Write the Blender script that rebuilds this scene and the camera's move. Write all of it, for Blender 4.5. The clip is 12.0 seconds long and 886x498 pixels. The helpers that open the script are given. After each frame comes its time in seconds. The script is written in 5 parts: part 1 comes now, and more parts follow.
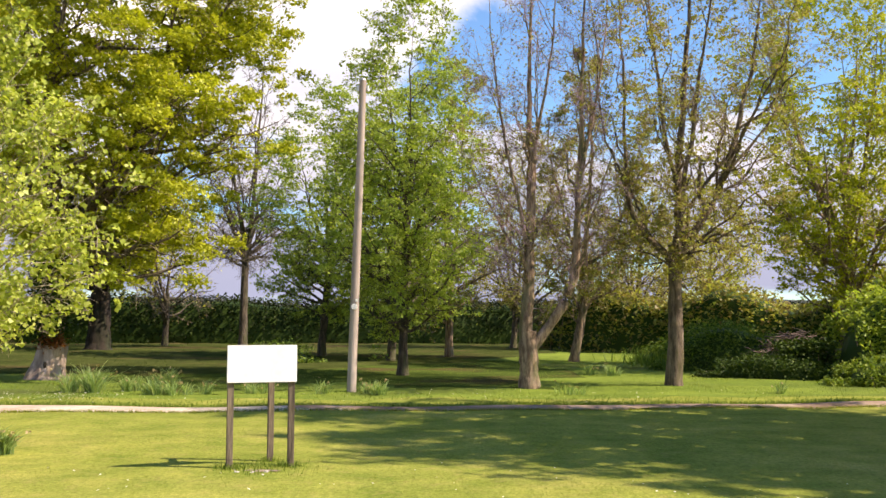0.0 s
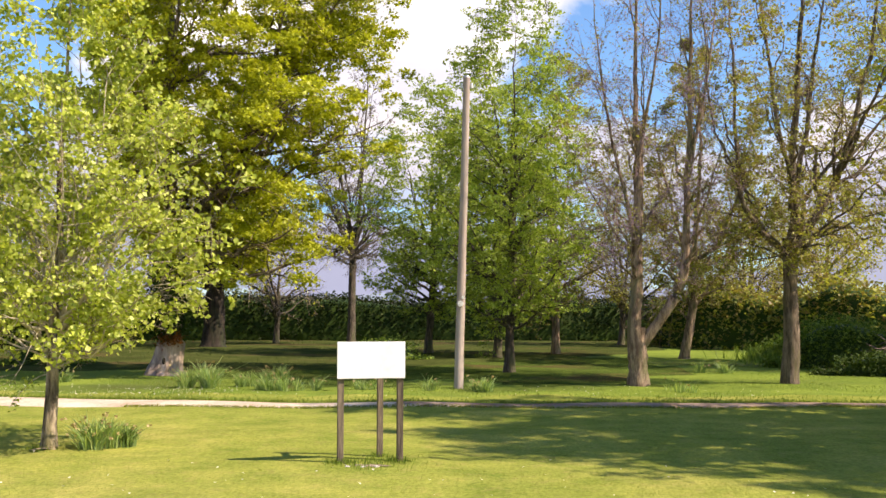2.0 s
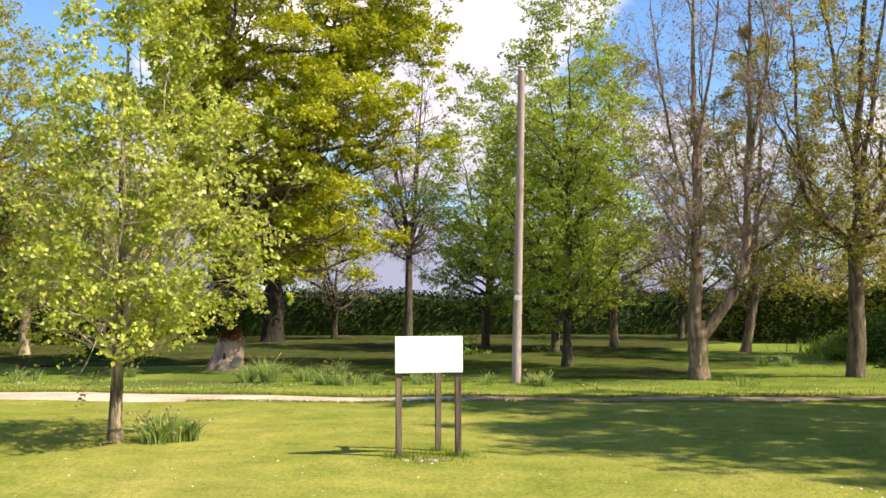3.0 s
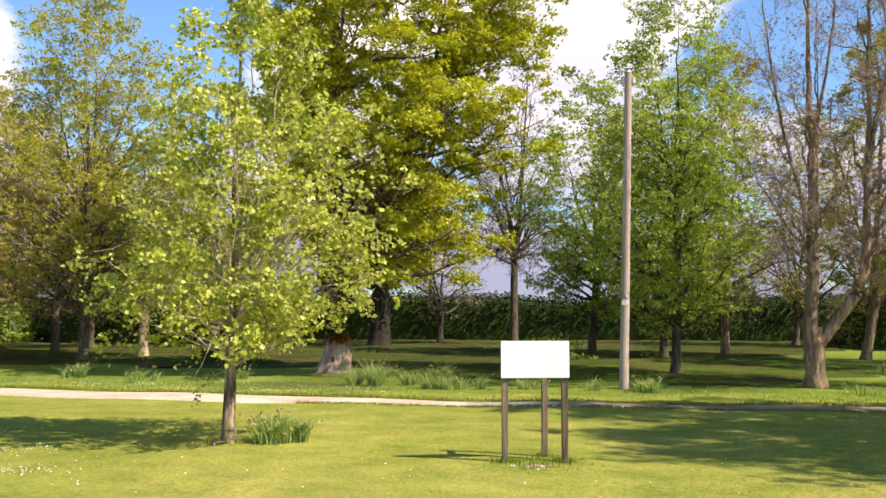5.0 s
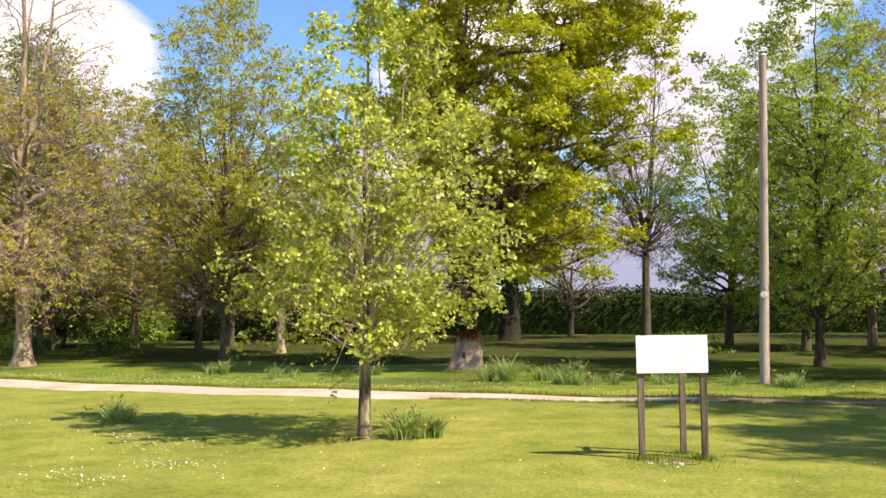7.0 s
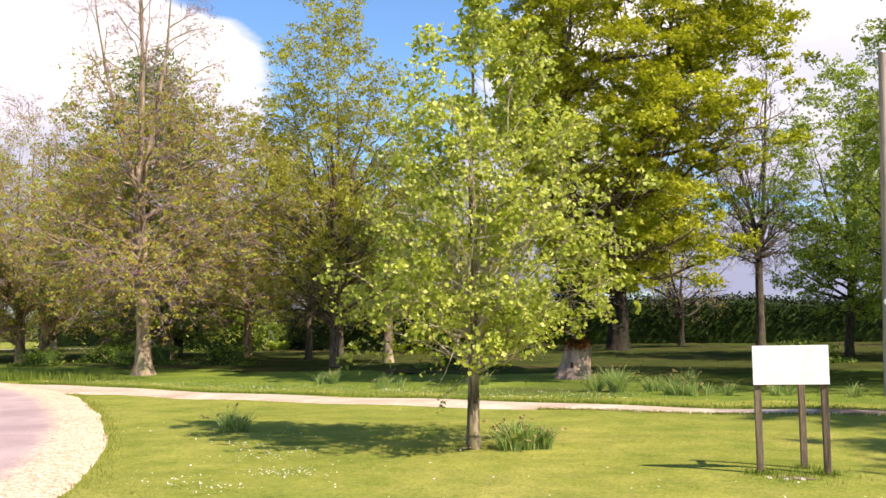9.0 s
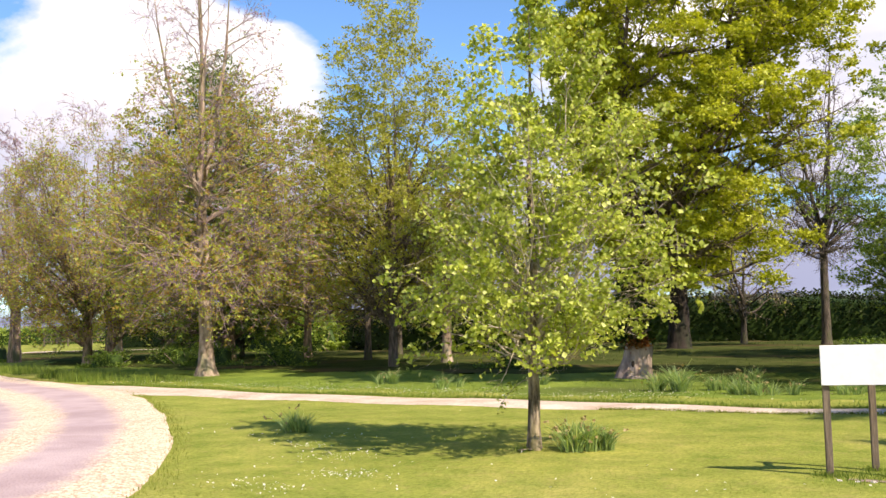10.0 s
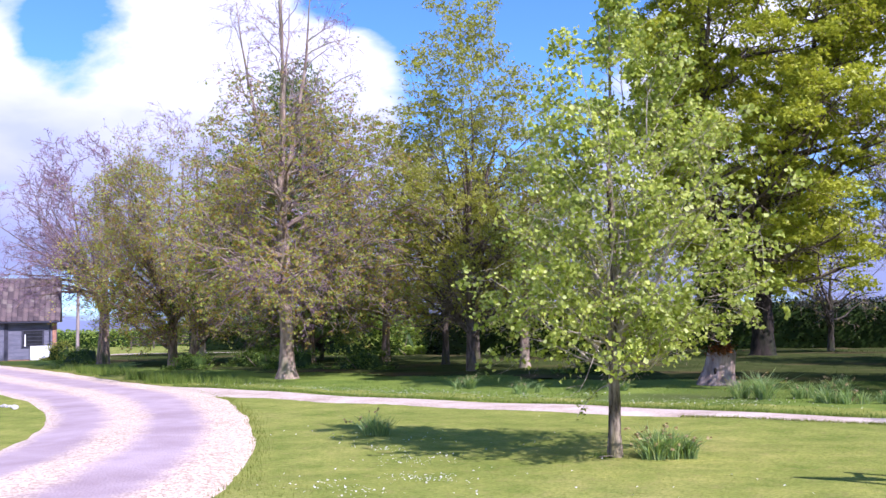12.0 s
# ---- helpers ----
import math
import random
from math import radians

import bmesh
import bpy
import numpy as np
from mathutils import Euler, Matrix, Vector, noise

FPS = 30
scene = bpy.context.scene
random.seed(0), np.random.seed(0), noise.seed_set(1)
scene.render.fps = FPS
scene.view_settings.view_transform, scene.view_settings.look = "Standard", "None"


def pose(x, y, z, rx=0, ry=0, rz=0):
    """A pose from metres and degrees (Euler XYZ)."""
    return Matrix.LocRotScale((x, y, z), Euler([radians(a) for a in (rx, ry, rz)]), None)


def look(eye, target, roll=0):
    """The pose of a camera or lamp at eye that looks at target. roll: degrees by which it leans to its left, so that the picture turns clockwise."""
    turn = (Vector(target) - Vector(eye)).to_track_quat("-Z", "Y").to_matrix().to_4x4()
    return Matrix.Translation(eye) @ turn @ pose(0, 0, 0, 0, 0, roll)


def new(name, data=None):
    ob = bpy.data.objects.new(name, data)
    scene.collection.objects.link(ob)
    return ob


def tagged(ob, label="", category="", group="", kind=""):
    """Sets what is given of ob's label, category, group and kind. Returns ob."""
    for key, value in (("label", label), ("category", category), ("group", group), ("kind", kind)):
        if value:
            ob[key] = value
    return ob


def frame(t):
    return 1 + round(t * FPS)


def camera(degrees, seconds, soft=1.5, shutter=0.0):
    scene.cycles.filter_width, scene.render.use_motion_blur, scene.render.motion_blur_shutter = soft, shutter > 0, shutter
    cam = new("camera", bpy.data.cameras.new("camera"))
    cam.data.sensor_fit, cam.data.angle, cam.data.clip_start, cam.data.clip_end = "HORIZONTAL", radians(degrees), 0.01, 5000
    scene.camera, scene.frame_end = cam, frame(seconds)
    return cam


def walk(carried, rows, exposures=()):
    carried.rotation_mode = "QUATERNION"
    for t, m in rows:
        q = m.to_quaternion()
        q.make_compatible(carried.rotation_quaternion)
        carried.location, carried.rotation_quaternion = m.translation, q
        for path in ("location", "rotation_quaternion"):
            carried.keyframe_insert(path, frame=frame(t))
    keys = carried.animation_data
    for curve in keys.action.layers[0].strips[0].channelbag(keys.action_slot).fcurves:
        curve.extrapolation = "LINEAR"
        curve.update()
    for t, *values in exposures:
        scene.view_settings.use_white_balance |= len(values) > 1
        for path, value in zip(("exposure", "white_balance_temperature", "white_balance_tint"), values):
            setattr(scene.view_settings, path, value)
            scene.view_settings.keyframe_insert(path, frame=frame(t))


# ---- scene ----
# ---------- camera and walk ----------
cam = camera(48.53, 12.0, soft=1.5)
EYE = 1.6
ROWS = [
    (0.0, 0.000, -0.000, -0.000, 0.11, 3.79, -0.31),
    (0.5, -0.002, 0.005, -0.001, 1.76, 3.57, -0.10),
    (1.0, -0.004, 0.008, -0.005, 3.22, 3.55, -0.08),
    (1.5, -0.009, 0.010, -0.008, 4.79, 3.44, -0.22),
    (2.0, -0.015, 0.018, -0.009, 6.23, 3.61, -0.10),
    (2.5, -0.019, 0.029, -0.011, 8.06, 3.43, 0.09),
    (3.0, -0.023, 0.040, -0.013, 9.50, 3.30, 0.28),
    (5.0, -0.031, 0.049, -0.013, 15.63, 3.58, 0.06),
    (5.5, -0.035, 0.058, -0.015, 17.21, 3.61, 0.18),
    (6.0, -0.041, 0.068, -0.016, 19.11, 3.60, 0.45),
    (6.5, -0.051, 0.081, -0.016, 21.14, 3.46, 0.29),
    (7.0, -0.071, 0.094, -0.010, 23.09, 3.37, 0.84),
    (9.0, -0.102, 0.106, 0.007, 29.21, 3.99, 1.11),
    (9.5, -0.119, 0.113, 0.025, 30.87, 4.11, 1.16),
    (10.0, -0.128, 0.114, 0.035, 32.54, 3.99, 1.54),
    (10.5, -0.135, 0.112, 0.040, 33.60, 4.09, 1.36),
    (11.0, -0.138, 0.107, 0.041, 34.58, 4.51, 1.34),
    (11.5, -0.142, 0.102, 0.040, 35.22, 4.50, 1.27),
    (12.0, -0.149, 0.098, 0.037, 37.02, 4.37, 1.26),
]


def aim(x, y, z, yaw, pitch, lean):
    """Pose of a camera that turns left by yaw, up by pitch and leans to its right."""
    a, b = radians(yaw), radians(pitch)
    eye = Vector((x, y, EYE + z))
    way = Vector((-math.sin(a) * math.cos(b), math.cos(a) * math.cos(b), math.sin(b)))
    return look(eye, eye + way, -lean)


EXPOSURES = [(0.0, 0.87, 7350, 19), (4.0, 0.83, 7300, 19), (9.0, 0.77, 7100, 20), (11.0, 0.75, 6700, 19), (11.5, 0.74, 6450, 19), (11.7, 0.72, 6150, 21), (12.0, 0.70, 5350, 35)]
walk(cam, [(t, aim(x, y, z, yaw, pitch, lean)) for t, x, y, z, yaw, pitch, lean in ROWS], EXPOSURES)

# ---------- world and sun ----------
SUN_EL, SUN_DIR = 44.0, Vector((1.0, -0.2, 0.0)).normalized()
sun = new("sun", bpy.data.lights.new("sun", "SUN"))
sun.data.energy, sun.data.angle, sun.data.color = 5.0, radians(0.55), (1.0, 0.91, 0.76)
sun_way = SUN_DIR * math.cos(radians(SUN_EL)) + Vector((0, 0, math.sin(radians(SUN_EL))))
sun.matrix_world = look(sun_way * 60, (0, 0, 0))

world = bpy.data.worlds.new("sky")
scene.world = world
world.use_nodes = True
wn, wl = world.node_tree.nodes, world.node_tree.links
wn.clear()


def wnode(kind, **values):
    n = wn.new(kind)
    for k, v in values.items():
        n.inputs[k].default_value = v
    return n


sky = wn.new("ShaderNodeTexSky")
sky.sky_type, sky.sun_disc = "NISHITA", False
sky.sun_elevation, sky.sun_rotation = radians(SUN_EL), math.atan2(SUN_DIR.x, SUN_DIR.y)
sky.air_density, sky.dust_density, sky.ozone_density = 1.0, 0.2, 1.4
sky_bg = wnode("ShaderNodeBackground", Strength=0.11)
clear = wn.new("ShaderNodeMix"); clear.data_type, clear.blend_type = "RGBA", "MULTIPLY"
clear.inputs[0].default_value, clear.inputs[7].default_value = 1.0, (0.62, 0.93, 1.20, 1)
wl.new(sky.outputs[0], clear.inputs[6])
wl.new(clear.outputs[2], sky_bg.inputs[0])
# drifting cumulus: a flat layer of noise seen in perspective
coord = wn.new("ShaderNodeTexCoord")
split = wn.new("ShaderNodeSeparateXYZ")
wl.new(coord.outputs["Generated"], split.inputs[0])
lift = wn.new("ShaderNodeMath"); lift.operation = "ADD"; lift.inputs[1].default_value = 0.22
wl.new(split.outputs["Z"], lift.inputs[0])
lift2 = wn.new("ShaderNodeMath"); lift2.operation = "MAXIMUM"; lift2.inputs[1].default_value = 0.05
wl.new(lift.outputs[0], lift2.inputs[0])
flat = []
for axis in ("X", "Y"):
    d = wn.new("ShaderNodeMath"); d.operation = "DIVIDE"
    wl.new(split.outputs[axis], d.inputs[0]); wl.new(lift2.outputs[0], d.inputs[1])
    flat.append(d)
comb = wn.new("ShaderNodeCombineXYZ")
wl.new(flat[0].outputs[0], comb.inputs[0]); wl.new(flat[1].outputs[0], comb.inputs[1])
comb.inputs[2].default_value = 3.7
cloud = wnode("ShaderNodeTexNoise", Scale=1.15, Detail=9.0, Roughness=0.56, Distortion=0.25)
wl.new(comb.outputs[0], cloud.inputs["Vector"])
level = cloud.outputs["Fac"]
for turn, up, size, depth in ((33.0, 20.0, 9.0, 0.26), (38.0, 23.0, 6.0, 0.12), (42.0, 13.5, 3.2, -0.16), (52.0, 16.0, 4.5, -0.10), (57.3, 15.0, 3.2, 0.22), (61.0, 8.0, 5.0, -0.14), (-22.0, 17.0, 7.0, 0.18), (-7.0, 12.0, 6.0, 0.10), (-14.0, 9.0, 4.0, 0.05), (-13.0, 15.0, 3.5, 0.10), (7.5, 18.0, 6.0, -0.20), (9.5, 11.0, 5.0, -0.14), (24.0, 10.0, 6.0, -0.10)):
    # a clear gap of sky between clouds: turn to the left, up, half width (degrees)
    a, b = radians(turn), radians(up)
    dot = wn.new("ShaderNodeVectorMath"); dot.operation = "DOT_PRODUCT"
    dot.inputs[1].default_value = (-math.sin(a) * math.cos(b), math.cos(a) * math.cos(b), math.sin(b))
    wl.new(coord.outputs["Generated"], dot.inputs[0])
    span = wn.new("ShaderNodeMapRange"); span.interpolation_type = "SMOOTHSTEP"
    span.inputs["From Min"].default_value, span.inputs["From Max"].default_value = math.cos(radians(size * 1.5)), math.cos(radians(size * 0.5))
    span.inputs["To Min"].default_value, span.inputs["To Max"].default_value = 0.0, -depth
    wl.new(dot.outputs["Value"], span.inputs["Value"])
    plus = wn.new("ShaderNodeMath"); plus.operation = "ADD"
    wl.new(level, plus.inputs[0]); wl.new(span.outputs[0], plus.inputs[1])
    level = plus.outputs[0]
# fewer clouds overhead
thin = wn.new("ShaderNodeMapRange"); thin.interpolation_type = "SMOOTHSTEP"
for k, v in (("From Min", 0.2), ("From Max", 0.75), ("To Min", -0.06), ("To Max", -0.42)):
    thin.inputs[k].default_value = v
wl.new(split.outputs["Z"], thin.inputs["Value"])
high = wn.new("ShaderNodeMath"); high.operation = "ADD"
wl.new(thin.outputs[0], high.inputs[0]); wl.new(level, high.inputs[1])
level = high.outputs[0]
ramp = wn.new("ShaderNodeValToRGB")
ramp.color_ramp.elements[0].position, ramp.color_ramp.elements[1].position = 0.33, 0.42
wl.new(level, ramp.inputs[0])
cloud_bg = wnode("ShaderNodeBackground", Strength=0.80)
shade = wnode("ShaderNodeTexNoise", Scale=2.6, Detail=6.0, Roughness=0.5)
wl.new(comb.outputs[0], shade.inputs["Vector"])
tone = wn.new("ShaderNodeValToRGB")
tone.color_ramp.elements[0].position, tone.color_ramp.elements[0].color = 0.36, (0.68, 0.73, 0.86, 1)
tone.color_ramp.elements[1].position, tone.color_ramp.elements[1].color = 0.62, (1.0, 1.0, 1.0, 1)
wl.new(shade.outputs["Fac"], tone.inputs[0])
# hazier, faintly violet clouds towards the horizon
haze = wn.new("ShaderNodeMapRange"); haze.interpolation_type = "SMOOTHSTEP"
for k, v in (("From Min", 0.02), ("From Max", 0.30), ("To Min", 1.0), ("To Max", 0.0)):
    haze.inputs[k].default_value = v
wl.new(split.outputs["Z"], haze.inputs["Value"])
veil = wn.new("ShaderNodeMix"); veil.data_type = "RGBA"
veil.inputs[7].default_value = (0.34, 0.385, 0.55, 1)
wl.new(haze.outputs[0], veil.inputs[0]); wl.new(tone.outputs[0], veil.inputs[6]); wl.new(veil.outputs[2], cloud_bg.inputs[0])
mixw = wn.new("ShaderNodeMixShader")
wl.new(ramp.outputs[0], mixw.inputs[0]); wl.new(sky_bg.outputs[0], mixw.inputs[1]); wl.new(cloud_bg.outputs[0], mixw.inputs[2])
wout = wn.new("ShaderNodeOutputWorld")
wl.new(mixw.outputs[0], wout.inputs[0])


# ---------- materials ----------
def blank(name):
    m = bpy.data.materials.new(name)
    m.use_nodes = True
    nt = m.node_tree
    nt.nodes.clear()
    out = nt.nodes.new("ShaderNodeOutputMaterial")
    return m, nt.nodes, nt.links, out


def ramp_node(ns, stops):
    r = ns.new("ShaderNodeValToRGB")
    e = r.color_ramp.elements
    while len(e) < len(stops):
        e.new(0.5)
    for el, (p, c) in zip(e, stops):
        el.position, el.color = p, (*c, 1)
    return r


def noise_node(ns, ls, scale, detail=5.0, rough=0.6, vec=None, distortion=0.0):
    n = ns.new("ShaderNodeTexNoise")
    n.inputs["Scale"].default_value, n.inputs["Detail"].default_value = scale, detail
    n.inputs["Roughness"].default_value, n.inputs["Distortion"].default_value = rough, distortion
    if vec is not None:
        ls.new(vec, n.inputs["Vector"])
    return n


def mix_col(ns, ls, fac, a, b, how="MIX"):
    m = ns.new("ShaderNodeMix")
    m.data_type, m.blend_type = "RGBA", how
    for sock, v in ((m.inputs[0], fac), (m.inputs[6], a), (m.inputs[7], b)):
        if isinstance(v, (int, float)):
            sock.default_value = v
        elif isinstance(v, tuple):
            sock.default_value = (*v, 1)
        else:
            ls.new(v, sock)
    return m.outputs[2]


def coords(ns, ls, stretch=(1, 1, 1), kind="Object"):
    c = ns.new("ShaderNodeTexCoord")
    mp = ns.new("ShaderNodeMapping")
    mp.inputs["Scale"].default_value = stretch
    ls.new(c.outputs[kind], mp.inputs[0])
    return mp.outputs[0]


def surface(name, low, high, scale, rough=0.85, stretch=(1, 1, 1), fine=8.0, bump=0.3, dist=0.02, stain=None, metal=0.0, spread=(0.3, 0.7), spec=0.35):
    """Two-scale noise colour with fine relief: the common matter of wood, stone, paint, soil."""
    m, ns, ls, out = blank(name)
    v = coords(ns, ls, stretch)
    big = noise_node(ns, ls, scale, 4.0, 0.6, v)
    small = noise_node(ns, ls, scale * fine, 6.0, 0.7, v)
    r = ramp_node(ns, [(spread[0], low), (spread[1], high)])
    ls.new(big.outputs[0], r.inputs[0])
    g = ramp_node(ns, [(0.25, (0.62, 0.62, 0.62)), (0.75, (1.25, 1.25, 1.25))])
    ls.new(small.outputs[0], g.inputs[0])
    col = mix_col(ns, ls, 1.0, r.outputs[0], g.outputs[0], "MULTIPLY")
    if stain:
        s = noise_node(ns, ls, scale * 0.37, 3.0, 0.55, v)
        sr = ramp_node(ns, [(0.52, (0, 0, 0)), (0.68, (1, 1, 1))])
        ls.new(s.outputs[0], sr.inputs[0])
        col = mix_col(ns, ls, sr.outputs[0], col, stain)
    p = ns.new("ShaderNodeBsdfPrincipled")
    p.inputs["Roughness"].default_value, p.inputs["Metallic"].default_value = rough, metal
    p.inputs["Specular IOR Level"].default_value = spec
    ls.new(col, p.inputs["Base Color"])
    b = ns.new("ShaderNodeBump")
    b.inputs["Strength"].default_value, b.inputs["Distance"].default_value = bump, dist
    ls.new(small.outputs[0], b.inputs["Height"])
    ls.new(b.outputs[0], p.inputs["Normal"])
    ls.new(p.outputs[0], out.inputs[0])
    return m


def bark(name, low, high, moss=None, scale=13.0):
    """Ridged bark: noise stretched along the stem, with lichen or moss in patches."""
    return surface(name, low, high, scale, 0.9, (1, 1, 0.22), 3.0, 1.0, 0.05, moss, spread=(0.38, 0.62))


def leaf(name, stops, through_light=0.45, gloss=0.35):
    """Leaves: each leaf its own shade, light shining through the blade."""
    m, ns, ls, out = blank(name)
    g = ns.new("ShaderNodeNewGeometry")
    r = ramp_node(ns, stops)
    ls.new(g.outputs["Random Per Island"], r.inputs[0])
    v = coords(ns, ls)
    n = noise_node(ns, ls, 0.9, 3.0, 0.6, v)
    k = ramp_node(ns, [(0.3, (0.72, 0.74, 0.7)), (0.7, (1.15, 1.12, 1.1))])
    ls.new(n.outputs[0], k.inputs[0])
    col = mix_col(ns, ls, 1.0, r.outputs[0], k.outputs[0], "MULTIPLY")
    p = ns.new("ShaderNodeBsdfPrincipled")
    p.inputs["Roughness"].default_value = 0.5
    p.inputs["Specular IOR Level"].default_value = gloss
    ls.new(col, p.inputs["Base Color"])
    t = ns.new("ShaderNodeBsdfTranslucent")
    warm = mix_col(ns, ls, 1.0, col, (1.15, 1.15, 0.55), "MULTIPLY")
    ls.new(warm, t.inputs[0])
    mx = ns.new("ShaderNodeMixShader")
    mx.inputs[0].default_value = through_light
    ls.new(p.outputs[0], mx.inputs[1]); ls.new(t.outputs[0], mx.inputs[2])
    ls.new(mx.outputs[0], out.inputs[0])
    return m


def grass_ground():
    """Mown lawn: fine blade grain, yellowed and mossy patches."""
    m, ns, ls, out = blank("lawn")
    v = coords(ns, ls)
    wide = noise_node(ns, ls, 0.3, 6.0, 0.62, v)
    mid = noise_node(ns, ls, 1.3, 5.0, 0.65, v)
    fine = noise_node(ns, ls, 26.0, 6.0, 0.75, coords(ns, ls, (1, 0.55, 1)))
    r = ramp_node(ns, [(0.3, (0.165, 0.206, 0.042)), (0.5, (0.222, 0.252, 0.053)), (0.72, (0.305, 0.295, 0.085))])
    ls.new(wide.outputs[0], r.inputs[0])
    r2 = ramp_node(ns, [(0.28, (0.62, 0.73, 0.6)), (0.72, (1.34, 1.22, 1.34))])
    ls.new(mid.outputs[0], r2.inputs[0])
    r3 = ramp_node(ns, [(0.3, (0.62, 0.66, 0.58)), (0.72, (1.42, 1.38, 1.4))])
    ls.new(fine.outputs[0], r3.inputs[0])
    col = mix_col(ns, ls, 1.0, r.outputs[0], r2.outputs[0], "MULTIPLY")
    col = mix_col(ns, ls, 1.0, col, r3.outputs[0], "MULTIPLY")
    # straw-coloured dry flecks in loose patches
    dry = noise_node(ns, ls, 4.5, 8.0, 0.75, v)
    r4 = ramp_node(ns, [(0.52, (0, 0, 0)), (0.72, (0.7, 0.7, 0.7))])
    ls.new(dry.outputs[0], r4.inputs[0])
    col = mix_col(ns, ls, r4.outputs[0], col, (0.31, 0.255, 0.095))
    clover = noise_node(ns, ls, 7.0, 6.0, 0.7, v)
    r5 = ramp_node(ns, [(0.55, (0, 0, 0)), (0.7, (0.55, 0.55, 0.55))])
    ls.new(clover.outputs[0], r5.inputs[0])
    col = mix_col(ns, ls, r5.outputs[0], col, (0.12, 0.175, 0.035))
    p = ns.new("ShaderNodeBsdfPrincipled")
    p.inputs["Roughness"].default_value, p.inputs["Specular IOR Level"].default_value = 0.9, 0.0
    ls.new(col, p.inputs["Base Color"])
    b = ns.new("ShaderNodeBump")
    b.inputs["Strength"].default_value, b.inputs["Distance"].default_value = 0.2, 0.03
    ls.new(fine.outputs[0], b.inputs["Height"])
    ls.new(b.outputs[0], p.inputs["Normal"])
    ls.new(p.outputs[0], out.inputs[0])
    return m


def gravel(name, tracks):
    """Pale loose gravel; tracks: worn wheel bands across the width (u), darker and pinker."""
    m, ns, ls, out = blank(name)
    v = coords(ns, ls)
    stones = ns.new("ShaderNodeTexVoronoi")
    stones.inputs["Scale"].default_value = 30.0
    ls.new(v, stones.inputs["Vector"])
    sr = ramp_node(ns, [(0.0, (0.38, 0.27, 0.175)), (0.5, (0.61, 0.47, 0.325)), (1.0, (0.82, 0.68, 0.51))])
    sep = ns.new("ShaderNodeSeparateColor")
    ls.new(stones.outputs["Color"], sep.inputs[0])
    ls.new(sep.outputs[0], sr.inputs[0])
    col = sr.outputs[0]
    big = noise_node(ns, ls, 0.8, 5.0, 0.6, v)
    if tracks:
        uv = ns.new("ShaderNodeUVMap")
        s = ns.new("ShaderNodeSeparateXYZ")
        ls.new(uv.outputs[0], s.inputs[0])
        w = ns.new("ShaderNodeMath"); w.operation = "MULTIPLY_ADD"
        w.inputs[1].default_value, w.inputs[2].default_value = 0.09, -0.045
        ls.new(big.outputs[0], w.inputs[0])
        a = ns.new("ShaderNodeMath"); a.operation = "ADD"
        ls.new(s.outputs["X"], a.inputs[0]); ls.new(w.outputs[0], a.inputs[1])
        loose = noise_node(ns, ls, 3.4, 6.0, 0.7, v)
        w2 = ns.new("ShaderNodeMath"); w2.operation = "MULTIPLY_ADD"
        w2.inputs[1].default_value, w2.inputs[2].default_value = 0.16, -0.08
        ls.new(loose.outputs[0], w2.inputs[0])
        a2 = ns.new("ShaderNodeMath"); a2.operation = "ADD"
        ls.new(a.outputs[0], a2.inputs[0]); ls.new(w2.outputs[0], a2.inputs[1])
        a = a2
        tr = ramp_node(ns, tracks)
        ls.new(a.outputs[0], tr.inputs[0])
        worn = ramp_node(ns, [(0.35, (0.35, 0.262, 0.262)), (0.65, (0.44, 0.345, 0.34))])
        ls.new(big.outputs[0], worn.inputs[0])
        col = mix_col(ns, ls, tr.outputs[0], col, worn.outputs[0])
    k = ramp_node(ns, [(0.3, (0.94, 0.93, 0.92)), (0.7, (1.06, 1.06, 1.06))])
    ls.new(big.outputs[0], k.inputs[0])
    col = mix_col(ns, ls, 1.0, col, k.outputs[0], "MULTIPLY")
    p = ns.new("ShaderNodeBsdfPrincipled")
    p.inputs["Roughness"].default_value = 0.9
    ls.new(col, p.inputs["Base Color"])
    b = ns.new("ShaderNodeBump")
    b.inputs["Strength"].default_value, b.inputs["Distance"].default_value = 0.5, 0.02
    ls.new(stones.outputs["Distance"], b.inputs["Height"])
    ls.new(b.outputs[0], p.inputs["Normal"])
    ls.new(p.outputs[0], out.inputs[0])
    return m


LAWN = grass_ground()
DRIVE = gravel("drive_gravel", [(0.03, (0, 0, 0)), (0.11, (1, 1, 1)), (0.27, (1, 1, 1)), (0.36, (0.05, 0.05, 0.05)), (0.47, (0.05, 0.05, 0.05)), (0.56, (1, 1, 1)), (0.73, (1, 1, 1)), (0.82, (0, 0, 0))])
LANE = surface("lane_gravel", (0.43, 0.335, 0.25), (0.68, 0.575, 0.46), 1.1, 0.95, (1, 1, 1), 14.0, 0.4, 0.02, spec=0.05)
LANE_EARTH = surface("trodden_reddish_earth", (0.20, 0.135, 0.095), (0.37, 0.275, 0.205), 1.4, 0.95, (1, 1, 1), 12.0, 0.5, 0.02, stain=(0.40, 0.32, 0.25), spec=0.03)
# grass colour lowered to take in part of the grove's shade
ROUGH_GRASS = surface("rough_grass_ground", (0.105, 0.165, 0.026), (0.215, 0.28, 0.047), 0.5, 0.95, (1, 1, 1), 22.0, 0.8, 0.04, stain=(0.09, 0.115, 0.03), spec=0.04)
BARK_GREY = bark("bark_grey", (0.15, 0.097, 0.068), (0.44, 0.32, 0.225), (0.13, 0.14, 0.06))
